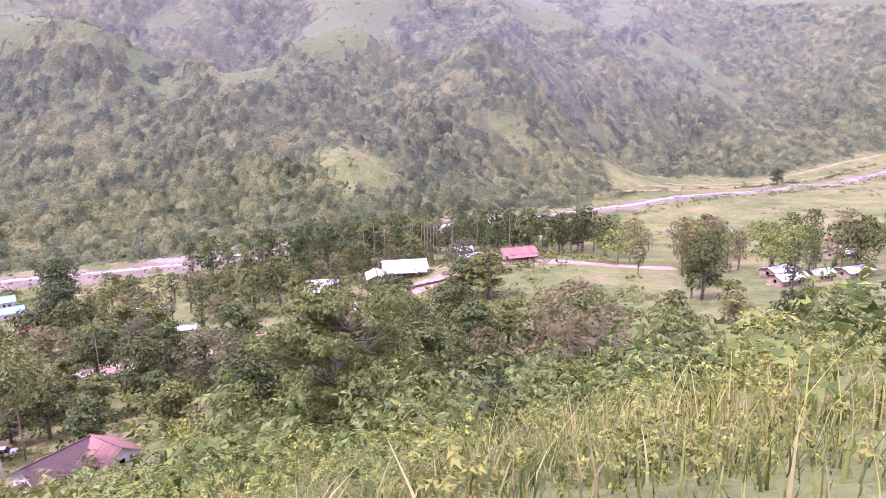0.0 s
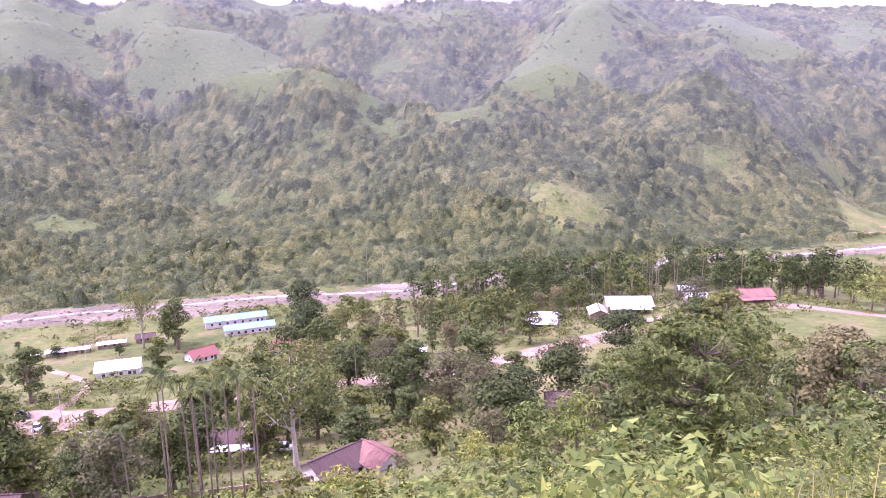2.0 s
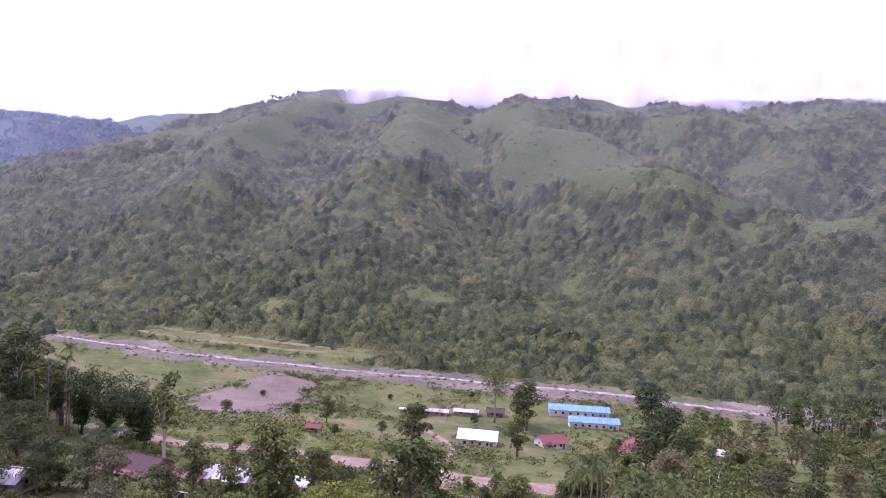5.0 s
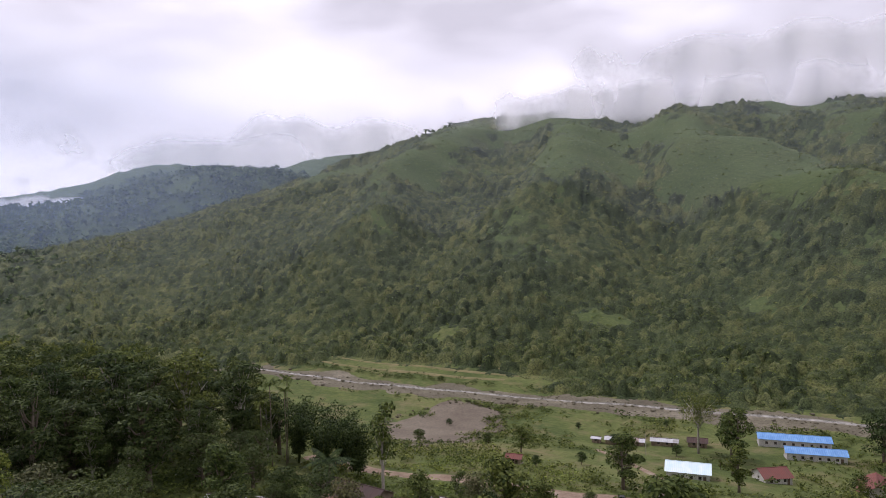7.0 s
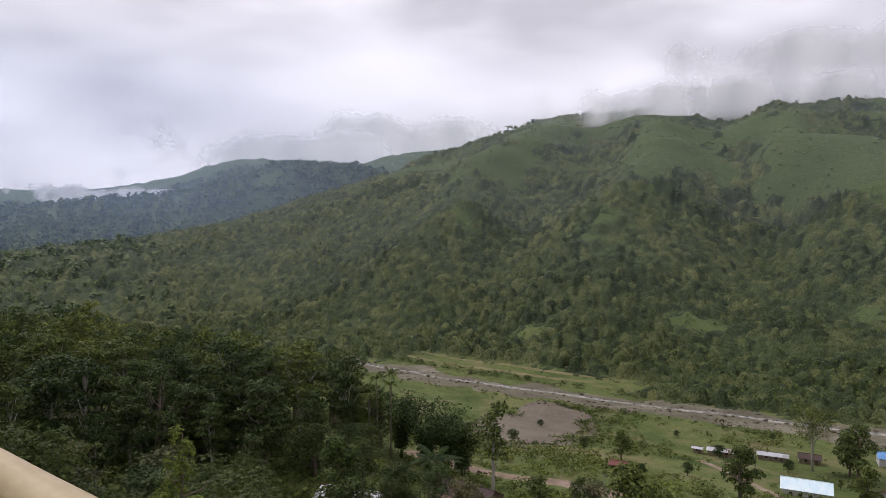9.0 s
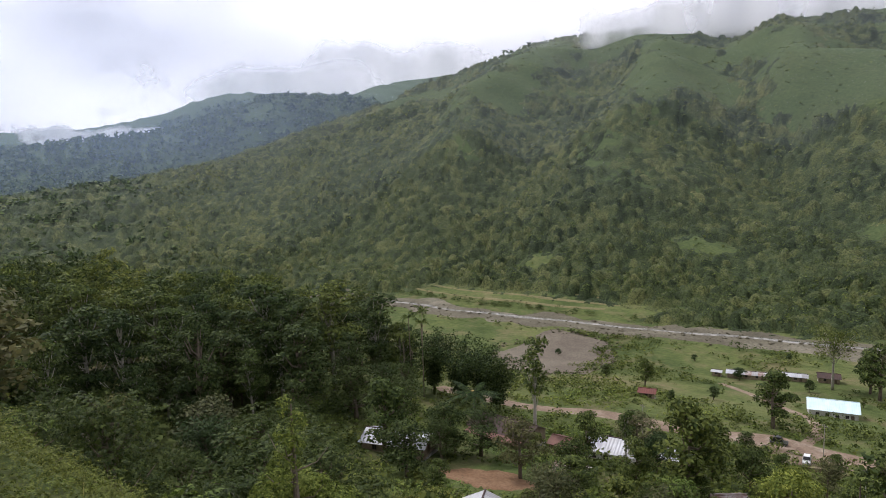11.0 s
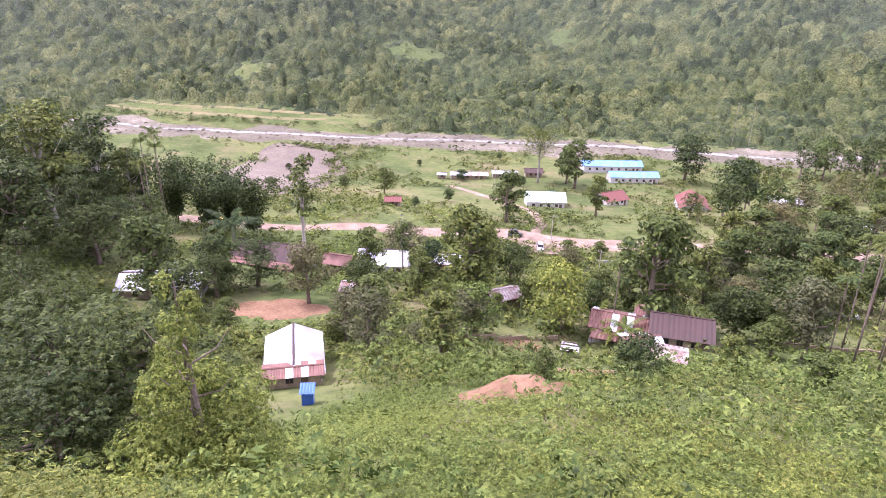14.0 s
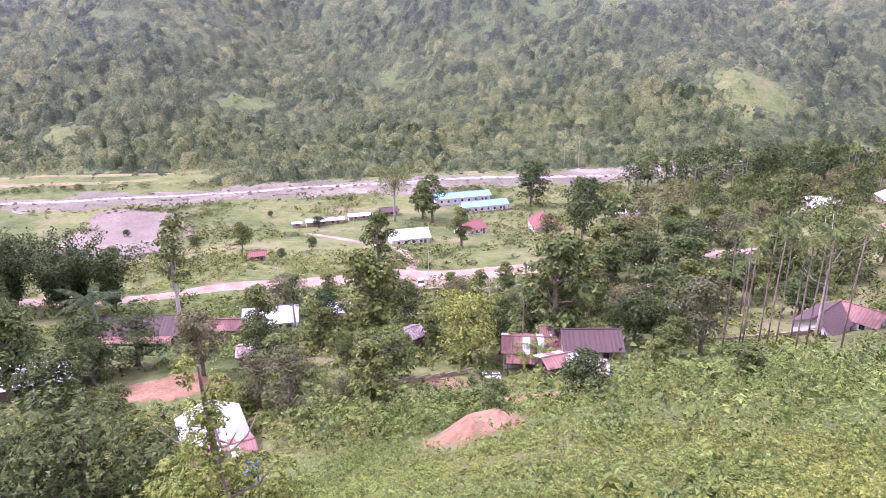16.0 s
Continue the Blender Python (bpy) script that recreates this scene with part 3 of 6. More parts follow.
def clump_points(n, r, blobs):
    """Points on the shells of blobs: rows of x y z rx ry rz."""
    blobs = np.asarray(blobs, float)
    area = blobs[:, 3] * blobs[:, 4] + blobs[:, 4] * blobs[:, 5]
    pick = r.choice(len(blobs), n, p=area / area.sum())
    d = r.normal(size=(n, 3))
    d /= np.linalg.norm(d, axis=1)[:, None]
    d[:, 2] = np.where(d[:, 2] < -0.3, -d[:, 2], d[:, 2])
    rad = (0.55 + 0.5 * r.random(n) ** 0.6)[:, None]
    return blobs[pick, :3] + d * blobs[pick, 3:] * rad, d


def crown_blobs(r, tall, wide, base, n, umbrella=0.0, lump=1.0):
    out = []
    for k in range(n):
        t = (k + 0.5) / n
        z = base + (tall - base) * (0.12 + 0.8 * t)
        lim = wide * (math.sin(math.pi * (0.18 + 0.72 * t)) * (1 - umbrella) + umbrella * (0.45 + 0.6 * t))
        a, q = r.random() * 6.283, lim * (0.25 + 0.6 * r.random())
        s = lump * wide * (0.30 + 0.22 * r.random())
        out.append((q * math.cos(a), q * math.sin(a), z, s, s, s * (0.55 - 0.2 * umbrella)))
    return out


def make_tree(seed, tall, wide, base, blobs, n_leaf, leaf, mat, bark=BARK, umbrella=0.0, girth=0.028, lump=1.0, shape=LEAF_SHAPE):
    """A tree at the origin: tapered trunk with limbs, and a crown of separate leaves."""
    r = np.random.default_rng(seed)
    tree = new("tree")
    bl = crown_blobs(r, tall, wide, base, blobs, umbrella, lump)
    bm = bmesh.new()
    bend = r.normal(size=2) * 0.04 * tall
    top = Vector((bend[0], bend[1], tall * 0.82))
    spine = [Vector((bend[0] * t * t, bend[1] * t * t, tall * 0.82 * t - 0.4 * (t == 0))) for t in (0, 0.2, 0.4, 0.6, 0.8, 1)]
    g = tall * girth
    tube(bm, spine, [g * 1.25, g, g * 0.85, g * 0.65, g * 0.4, g * 0.12], 8)
    for b in bl:
        t = max(0.25, min(0.85, (b[2] - tall * 0.16) / (tall * 0.82)))
        s = Vector((bend[0] * t * t, bend[1] * t * t, tall * 0.82 * t))
        e = Vector(b[:3])
        tube(bm, [s, (s + e) / 2 + Vector((0, 0, -0.04 * tall)), e], [g * 0.4, g * 0.27, g * 0.08], 5)
    part("trunk", bm, bark, tree, smooth=True)
    p, d = clump_points(n_leaf, r, bl)
    v, f = leaves(p, leaf * (0.6 + 0.8 * r.random(n_leaf)), r, d, shape=shape)
    mesh_object("crown", v, f, mat, tree)
    return tree


def scatter(name, xs, ys, sizes, mat, label, category, quads, seed, leaf=0.35, squash=0.8, sunk=0.1, variants=6, lift=0.0, shape=LEAF_SHAPE):
    """Many small plants joined into one stuff mesh: every plant a clump of leaf shapes."""
    r = np.random.default_rng(seed)
    zs = lie(xs, ys)
    vs, count = [], 0
    which = r.integers(0, variants, len(xs))
    for k in range(variants):
        bl = [(*(r.normal(size=2) * 0.32), 0.35 + 0.5 * r.random(), *(0.45 + 0.2 * r.random(2)), 0.4) for _ in range(5)]
        cp, cd = clump_points(quads, r, bl)
        tp, _ = leaves(cp, leaf * (0.6 + 0.8 * r.random(quads)), r, cd, shape=shape)
        sel = np.where(which == k)[0]
        if not len(sel):
            continue
        a = r.random(len(sel)) * 6.283
        c, s, w = np.cos(a)[:, None], np.sin(a)[:, None], sizes[sel][:, None]
        h = squash * (0.75 + 0.5 * r.random(len(sel)))[:, None]
        x = (tp[None, :, 0] * c - tp[None, :, 1] * s) * w + xs[sel][:, None]
        y = (tp[None, :, 0] * s + tp[None, :, 1] * c) * w + ys[sel][:, None]
        z = tp[None, :, 2] * w * h + (zs[sel] - sunk * sizes[sel] + lift * sizes[sel])[:, None]
        vs.append(np.stack([x, y, z], -1).reshape(-1, 3))
    v = np.concatenate(vs)
    return tagged(mesh_object(name, v, np.arange(len(v)).reshape(-1, 4 if len(shape) == 4 else 3), mat), label, category, kind="stuff")


def wood_stuff(name, spots, tree, label):
    """Woods of many trees joined: crowns of one kind of tree, and their trunks."""
    crown = [c for c in tree.children if c.name.startswith("crown")][0].data
    co = np.empty(len(crown.vertices) * 3, np.float32)
    crown.vertices.foreach_get("co", co)
    co = co.reshape(-1, 4, 3)[::4, :3]
    mid = co.mean(axis=1, keepdims=True)
    co = (mid + (co - mid) * 2.15).reshape(-1, 3)
    vs, ts = [], []
    for k, (x, y, tall) in enumerate(spots):
        a, s, w = 2.4 * k, tall / 10, tall / 10 * (0.85 + 0.04 * (k * 7 % 9))
        z = float(lie(x, y)[0])
        c, q = math.cos(a), math.sin(a)
        vs.append(np.stack([(co[:, 0] * c - co[:, 1] * q) * w + x, (co[:, 0] * q + co[:, 1] * c) * w + y, co[:, 2] * s + z], 1))
        g = 0.022 * tall
        for u, v in ((1, 1), (-1, 1), (-1, -1), (1, -1)):
            ts.append([(x + u * g, y + v * g, z - 0.3), (x - v * g, y + u * g, z - 0.3), (x - v * g * 0.4, y + u * g * 0.4, z + 0.6 * tall), (x + u * g * 0.4, y + v * g * 0.4, z + 0.6 * tall)])
    v = np.concatenate(vs)
    tagged(mesh_object(name, v, np.arange(len(v)).reshape(-1, 3), crown.materials[0]), label, "woods", kind="stuff")
    t = np.array(ts).reshape(-1, 3)
    tagged(mesh_object(name + "_trunks", t, np.arange(len(t)).reshape(-1, 4), BARK), "bare trunks of the wood's trees", "woods", kind="stuff")


# far woods on the slopes across the river
def strew(n, x0, x1, y0, y1, r):
    return x0 + (x1 - x0) * r.random(n), y0 + (y1 - y0) * r.random(n)


def hash_thin(x, y, gap):
    """Keeps one place in each cell of a grid, so that plants don't crowd."""
    cell = np.floor(x / gap) * 100003 + np.floor(y / gap)
    _, first = np.unique(cell, return_index=True)
    return first


CELL = 6.0


def pseudo(i, j, seed):
    v = np.sin(i * 127.1 + j * 311.7 + seed * 74.7) * 43758.5453
    return v - np.floor(v)


def crown_of(i, j):
    """The tree that stands in one cell of the forest: its place, radius and height."""
    x, y = (i + 0.15 + 0.7 * pseudo(i, j, 1)) * CELL, (j + 0.15 + 0.7 * pseudo(i, j, 2)) * CELL
    tall = (3.5 + 5.5 * pseudo(i, j, 3) ** 1.5) * np.clip(0.75 + 0.5 * wave(x, y, 38, 71), 0.5, 1.3)
    return x, y, 2.4 + 2.2 * pseudo(i, j, 4), tall


def canopy(x, y):
    """Height of the treetops over the ground, and a number of its own for every crown."""
    i0, j0 = np.floor(x / CELL), np.floor(y / CELL)
    top, own = np.full(len(x), -1.5), np.zeros(len(x))
    for di in (-1, 0, 1):
        for dj in (-1, 0, 1):
            cx, cy, r, tall = crown_of(i0 + di, j0 + dj)
            h = tall * (0.2 + 0.8 * np.sqrt(np.clip(1 - ((x - cx) ** 2 + (y - cy) ** 2) / (r * r), 0, 1)))
            h = np.where((x - cx) ** 2 + (y - cy) ** 2 < r * r, h, 0.02 * tall)
            h = np.where(pseudo(i0 + di, j0 + dj, 5) < forested(cx, cy) * 1.05, h, -1.5)
            own = np.where(h > top, pseudo(i0 + di, j0 + dj, 6), own)
            top = np.maximum(top, h)
    return top + np.where(top > 0, 0.7 * wave(x, y, 1.7, 72) + 0.5 * wave(x, y, 3.6, 73), 0), own


def canopy_build(t, b):
    at = t.nodes.new("ShaderNodeAttribute")
    at.attribute_name = "crown"
    r = ramp_of(t, [(0.0, (0.026, 0.043, 0.016)), (0.45, (0.06, 0.084, 0.033)), (0.8, (0.095, 0.116, 0.044)), (1.0, (0.132, 0.148, 0.06))])
    t.links.new(at.outputs["Fac"], r.inputs[0])
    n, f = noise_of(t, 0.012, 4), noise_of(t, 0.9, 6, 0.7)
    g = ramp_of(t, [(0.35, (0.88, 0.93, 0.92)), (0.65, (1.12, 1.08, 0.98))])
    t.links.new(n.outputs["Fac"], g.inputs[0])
    # dark hollows and bright tops put into the colour, following the bump noise
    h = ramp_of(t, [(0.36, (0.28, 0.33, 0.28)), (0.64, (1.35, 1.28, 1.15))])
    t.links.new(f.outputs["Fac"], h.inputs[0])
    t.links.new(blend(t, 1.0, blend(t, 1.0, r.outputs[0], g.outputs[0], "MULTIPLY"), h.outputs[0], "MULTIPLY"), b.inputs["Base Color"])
    b.inputs["Roughness"].default_value = 0.8
    b.inputs["Specular IOR Level"].default_value = 0.2
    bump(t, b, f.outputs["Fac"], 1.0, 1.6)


def far_canopy(az0, az1, step, rings, label):
    """The closed treetops of the far forest, on a fan of places that widens with distance."""
    az = np.radians(np.arange(az0, az1, step))
    dd, aa = np.meshgrid(rings, az, indexing="ij")
    x, y = (-40 - dd * np.sin(aa)).ravel(), (-18 + dd * np.cos(aa)).ravel()
    top, own = canopy(x, y)
    ii = np.arange(len(x)).reshape(dd.shape)
    q = np.stack([ii[:-1, 1:], ii[:-1, :-1], ii[1:, :-1], ii[1:, 1:]], -1).reshape(-1, 4)
    q = q[(top[q] > 0).any(axis=1)]
    keep, q = np.unique(q, return_inverse=True)
    q = q.reshape(-1, 4)
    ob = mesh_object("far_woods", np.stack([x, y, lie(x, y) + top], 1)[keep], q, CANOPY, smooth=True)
    ob.data.attributes.new("crown", "FLOAT", "POINT").data.foreach_set("value", own[keep].astype(np.float32))
    return tagged(ob, label, "forest", kind="stuff")


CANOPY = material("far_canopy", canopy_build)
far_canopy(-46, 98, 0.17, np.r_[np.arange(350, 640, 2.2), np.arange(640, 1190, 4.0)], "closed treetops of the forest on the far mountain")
i, j = np.meshgrid(np.arange(-190, 140), np.arange(10, 205))
i, j = i.ravel(), j.ravel()
x, y, size, tall = crown_of(i, j)
dist = np.hypot(x + 40, y + 18)
k = (dist < 1150) & (pseudo(i, j, 5) < forested(x, y) * 1.05 + 0.012 * (beyond(x, y) > 120)) & (pseudo(i, j, 7) < np.clip(800 / dist, 0.5, 1)) & (beyond(x, y) > 18)
x, y, dist, size, tall = x[k], y[k], dist[k], size[k], tall[k]
near = dist < 600
scatter("far_woods", x[near], y[near], 0.42 * tall[near] + 1.0, WOODS, "leafy crowns of the forest on the far mountain", "forest", 26, 11, leaf=0.33, squash=1.05, variants=16, lift=0.75, shape=SPRAY_SHAPE)
scatter("far_woods", x[~near], y[~near], 0.42 * tall[~near] + 1.0, WOODS, "forest patches in the gullies of the far mountain", "forest", 14, 12, leaf=0.45, squash=1.0, variants=16, lift=0.7, shape=SPRAY_SHAPE)
x, y = strew(52000, -1100, 850, 150, 1150, rng)
b, dist = beyond(x, y), np.hypot(x + 40, y + 18)
k = (b > 60) & (dist < 1150) & (rng.random(len(x)) < np.clip(0.5 + 0.6 * wave(x, y, 50, 31), 0.1, 1))
x, y = x[k], y[k]
scatter("hill_scrub", x, y, 1.0 + 1.6 * rng.random(len(x)) ** 2, WOODS, "light green scrub and regrowth on the open hillside", "scrub", 8, 13, leaf=0.75, squash=0.8, variants=10, shape=SPRAY_SHAPE)
x, y = strew(20000, -2700, -560, -500, 1000, rng)
b, dist = beyond(x, y), np.hypot(x + 40, y + 18)
k = ((dist > 1060) | (b < 20)) & ((np.abs(b) > 14) | (x < -620)) & (dist > 560) & (rng.random(len(x)) < np.clip(900 / dist, 0.2, 1))
x, y, dist = x[k], y[k], dist[k]
scatter("far_woods", x, y, (4 + 5 * rng.random(len(x))) * np.clip(dist / 900, 0.8, 1.8), WOODS, "hazy forest far down the valley", "forest", 12, 14, leaf=0.7, squash=1.0, variants=10, shape=SPRAY_SHAPE)
# ---- trees, each its own thing ----
def settle(ob, x, y, s=1.0, turn=0.0, sink=0.15, wide=1.0):
    m = pose(x, y, spot(x, y) - sink, 0, 0, turn) @ Matrix.Diagonal((s * wide, s * wide, s, 1))
    ob.matrix_basis = m
    return ob


def kinds():
    t = {}
    # fine and fine_b: the slope's shade is put into a darker leaf colour
    t["fine"] = tagged(make_tree(14, 10, 4.0, 1.2, 30, 2500, 0.42, LEAF_DARK_AND_SHADED, shape=SPRIG_SHAPE), "dense tree on the near slope, shade put into its leaf colour", "tree", "slope trees")
    t["fine_b"] = tagged(make_tree(15, 10, 4.4, 1.4, 30, 2400, 0.44, LEAF_DARK_AND_SHADED, shape=SPRIG_SHAPE), "spreading green tree on the near slope", "tree", "slope trees")
    t["round"] = tagged(make_tree(1, 10, 4.4, 1.4, 19, 3000, 0.50, LEAF_DARK_AND_SHADED), "round dark green broadleaf tree in the village", "tree", "village trees")
    t["tall"] = tagged(make_tree(2, 10, 3.2, 1.5, 22, 2900, 0.46, LEAF), "tall leafy green tree with an uneven crown", "tree", "village trees")
    t["tall_b"] = tagged(make_tree(12, 10, 2.7, 1.2, 19, 2600, 0.46, LEAF), "upright green tree with loose foliage", "tree", "village trees")
    t["slim"] = tagged(make_tree(3, 10, 1.7, 4.2, 14, 900, 0.34, LEAF, PALE_BARK, girth=0.016), "slender tall tree with a sparse open crown", "tree", "village trees")
    t["bright"] = tagged(make_tree(4, 10, 5.0, 2.0, 22, 3000, 0.46, LEAF_BRIGHT), "spreading bright green tree with large leaves", "tree", "village trees")
    t["dull"] = tagged(make_tree(5, 10, 4.2, 2.0, 18, 2500, 0.44, LEAF_DULL), "grey-green tree with thin dusty foliage", "tree", "village trees")
    t["flat"] = tagged(make_tree(6, 10, 4.6, 5.2, 20, 3600, 0.25, LEAF_OLIVE, PALE_BARK, umbrella=0.7, girth=0.02), "yellowish tree with a flat spreading crown", "tree", "village trees")
    # wood and wood_b: leaves coloured dark in place of backlit shade
    t["wood"] = tagged(make_tree(7, 10, 2.3, 2.6, 28, 4000, 0.25, LEAF_DARK_AND_SHADED, PALE_BARK, girth=0.016, lump=0.9), "tall forest tree in the dense wood", "tree", "wood trees")
    t["wood_b"] = tagged(make_tree(8, 10, 2.6, 1.4, 28, 4000, 0.26, LEAF_DARK_AND_SHADED, BARK, lump=0.9), "dense forest tree at the edge of the wood", "tree", "wood trees")
    t["wood_c"] = tagged(make_tree(9, 10, 2.2, 3.2, 24, 3400, 0.25, LEAF, PALE_BARK, umbrella=0.4, girth=0.015), "tall light green forest tree with a bare trunk", "tree", "wood trees")
    return t


KIND = kinds()
used = set()


def plant(kind, x, y, tall, wide=1.0):
    ob = KIND[kind]
    s = tall / 10
    turn = float(rng.random() * 360)
    m = pose(x, y, spot(x, y) - 0.1, 0, 0, turn) @ Matrix.Diagonal((s * wide, s * wide, s, 1))
    if kind in used:
        return copy_thing(ob, m @ Matrix.Diagonal((1 / ob.scale.x, 1 / ob.scale.y, 1 / ob.scale.z, 1)))
    used.add(kind)
    ob.matrix_basis = m
    return ob


VILLAGE_TREES = [("round", -167, 33, 10), ("tall", -169, 21, 15), ("dull", -150, 38, 11), ("tall_b", -151, 54, 11), ("slim", -149, 62, 12),
                 ("tall", -133, 60, 18), ("tall_b", -117, 30, 11), ("tall", -101, 64, 20), ("tall_b", -103, 127, 15), ("round", -92, 127, 13)]
MORE_TREES = [("round", -89, 69, 9), ("dull", -79, 66, 12.5), ("bright", -113, 58, 12), ("tall", -222, 143, 10), ("flat", -197, 211, 23),
              ("tall", -180, 210, 20), ("tall_b", -152, 165, 14), ("tall", -165, 130, 16), ("round", -150, 254, 20), ("tall", -187, 217, 15)]
LOWER_TREES = [("flat", -60.5, 83, 22), ("round", -81, 80, 12), ("round", -62, 130, 14), ("dull", -40, 121, 13), ("round", -118, 200, 20),
               ("round", 68, 171, 15), ("dull", 57, 125, 9), ("bright", 82, 131, 9), ("round", 281, 572, 15), ("dull", -127, 27, 10)]
YARD_TREES = [("tall_b", -107, 72, 10), ("slim", -172, 58, 25), ("tall", -140, 75, 12), ("round", -145, 66, 8), ("bright", -122, 46, 9),
              ("tall_b", -111, 66, 8), ("dull", -134, 30, 8), ("tall", -82, 104, 12), ("round", -100, 112, 10), ("bright", -120, 70, 9)]
for k, x, y, h in VILLAGE_TREES + MORE_TREES + LOWER_TREES + YARD_TREES:
    plant(k, x, y, h)

ROAD_LINE = np.array([(-225, 60), (-203, 76), (-190, 93), (-172, 104), (-157, 120), (-132, 130), (-110, 145), (-86, 158), (-60, 163), (-20, 190), (12, 222)], float)


def off_road(x, y, gap=6):
    q = smooth_line(ROAD_LINE, 3)
    return np.min(np.hypot(q[:, 0] - x, q[:, 1] - y)) > gap


def grove(n, x0, x1, y0, y1, gap, low, high, names, seed, test=None, joined=""):
    r = np.random.default_rng(seed)
    put, some = [], []
    for _ in range(n * 20):
        x, y = x0 + (x1 - x0) * r.random(), y0 + (y1 - y0) * r.random()
        if len(put) >= n or (test and not test(x, y)) or any(math.hypot(x - a, y - c) < gap for a, c in put) or not off_road(x, y):
            continue
        put.append((x, y))
        if joined:
            some.append((x, y, low + (high - low) * r.random()))
            continue
        plant(names[int(r.integers(len(names)))], x, y, low + (high - low) * r.random(), 1.0 + 0.4 * r.random())
    for k, name in enumerate(names if joined else []):
        wood_stuff("woods", some[k::len(names)], KIND[name], joined)


SPOTS = [(-131, 17, 9), (-157, 66, 8), (-178, 52, 9), (-171, 25, 8), (-105, 63, 7), (-95, 60, 7), (-93, 48, 5), (-107, 49, 4), (-127, 63, 4), (-150, 78, 5),
         (-94, 103, 6), (-87, 115, 6), (-99, 15, 8), (-99, 36, 9), (-114, 48, 6), (-152, 33, 9), (-145, 112, 9), (-100, 52, 8), (-91, 51, 7), (-168, 44, 9), (-149, 57, 7), (-140, 62, 5), (-124, 20, 7), (-118, 10, 8), (-110, 25, 9)]


def clear_of(x, y):
    return all(math.hypot(x - a, y - c) > q for a, c, q in SPOTS + [(-72, 66, 11), (-74, 55, 9), (-97, 50, 9)]) and x * -0.39 + y * 0.92 > 60


# the dense wood on the left-hand slope, the woods by the river and round the lower village
grove(62, -226, -184, -88, 58, 5.6, 15, 27, ["wood", "wood_b", "wood_c", "wood_c", "wood"], 31, lambda x, y: y < 58 and not (-215 < x and y > 26))
grove(66, -268, -227, -88, 58, 5.6, 15, 27, ["wood", "wood_b", "wood_c", "wood_c"], 41, lambda x, y: y < 58, "tall mixed trees of the dense wood")
grove(130, -420, -266, -120, 60, 7, 18, 28, ["wood", "wood_b", "wood_c"], 39, lambda x, y: y < 60 - 0.2 * (-262 - x) and y < np.interp(x, RX, RY) - 50, "dense wood on the left-hand valley side, shade put into its leaf colour")
grove(20, -222, -160, -14, 42, 7, 8, 13, ["fine", "fine_b", "wood_b"], 40, lambda x, y: math.hypot(x + 171, y - 25) > 9 and math.hypot(x + 163, y - 18) > 7 and math.hypot(x + 152, y - 33) > 9)
grove(44, -190, -104, -75, 8, 6.5, 10, 15, ["fine", "fine_b", "fine", "fine_b", "dull"], 32, lambda x, y: y < -12 + (-104 - x) * 0.32 and (x < -118 or y < -32))
grove(110, -112, 70, 245, 372, 6.5, 12, 21, ["wood_b", "round", "tall", "wood"], 33, lambda x, y: beyond(x, y) < -14 and y > 245 + 0.2 * (x + 112) and not (-130 < x < -60 and y < 292), "dark woods along the near bank of the river")
grove(90, 62, 240, 165, 330, 8, 9, 17, ["round", "dull", "wood_b", "bright"], 34, None, "trees crowding round the lower village")
grove(54, -105, 25, 88, 205, 8, 9, 15, ["round", "dull", "tall_b", "tall"], 35, lambda x, y: math.hypot(x + 59, y - 92) > 11 and math.hypot(x + 95, y - 102) > 9 and y < 200 + x * 0.1)
grove(44, -168, -74, 18, 122, 6.5, 4, 10, ["round", "dull", "tall_b", "tall", "tall"], 38, clear_of)
grove(60, -128, -8, 168, 262, 7.5, 8, 16, ["round", "tall_b", "tall", "wood_b", "dull", "wood_c"], 45, lambda x, y: math.hypot(x + 107, y - 232) > 11 and math.hypot(x + 105, y - 220) > 10 and math.hypot(x + 134, y - 208) > 14 and math.hypot(x + 41, y - 215) > 13 and math.hypot(x + 14, y - 216) > 15 and y > 168 + 0.35 * (x + 128), "trees standing about the lower village")
grove(46, -35, 75, 55, 150, 7.5, 6, 11, ["dull", "bright", "round", "tall_b"], 36, None, "mixed trees on the slope below the road")
grove(40, -48, 48, 20, 66, 4.5, 2.5, 5.5, ["dull", "tall_b", "round", "bright"], 44, lambda x, y: math.hypot(x + 6, y - 42) > 9 and math.hypot(x - 12, y - 46) > 5, "bushy young trees on the road slope")
grove(10, -290, -160, 120, 240, 22, 3, 5, ["round", "tall_b"], 37, lambda x, y: beyond(x, y) < -25)

# the tree that stands nearest, below the road, and the creeper-hung trunk
hero = tagged(make_tree(41, 11.8, 7.6, 0.8, 95, 9000, 0.44, LEAF_FEATHER, BARK, umbrella=0.25, girth=0.016, lump=0.42, shape=SPRIG_SHAPE), "feathery bright green tree growing on the road slope", "tree")
settle(hero, -6, 42)


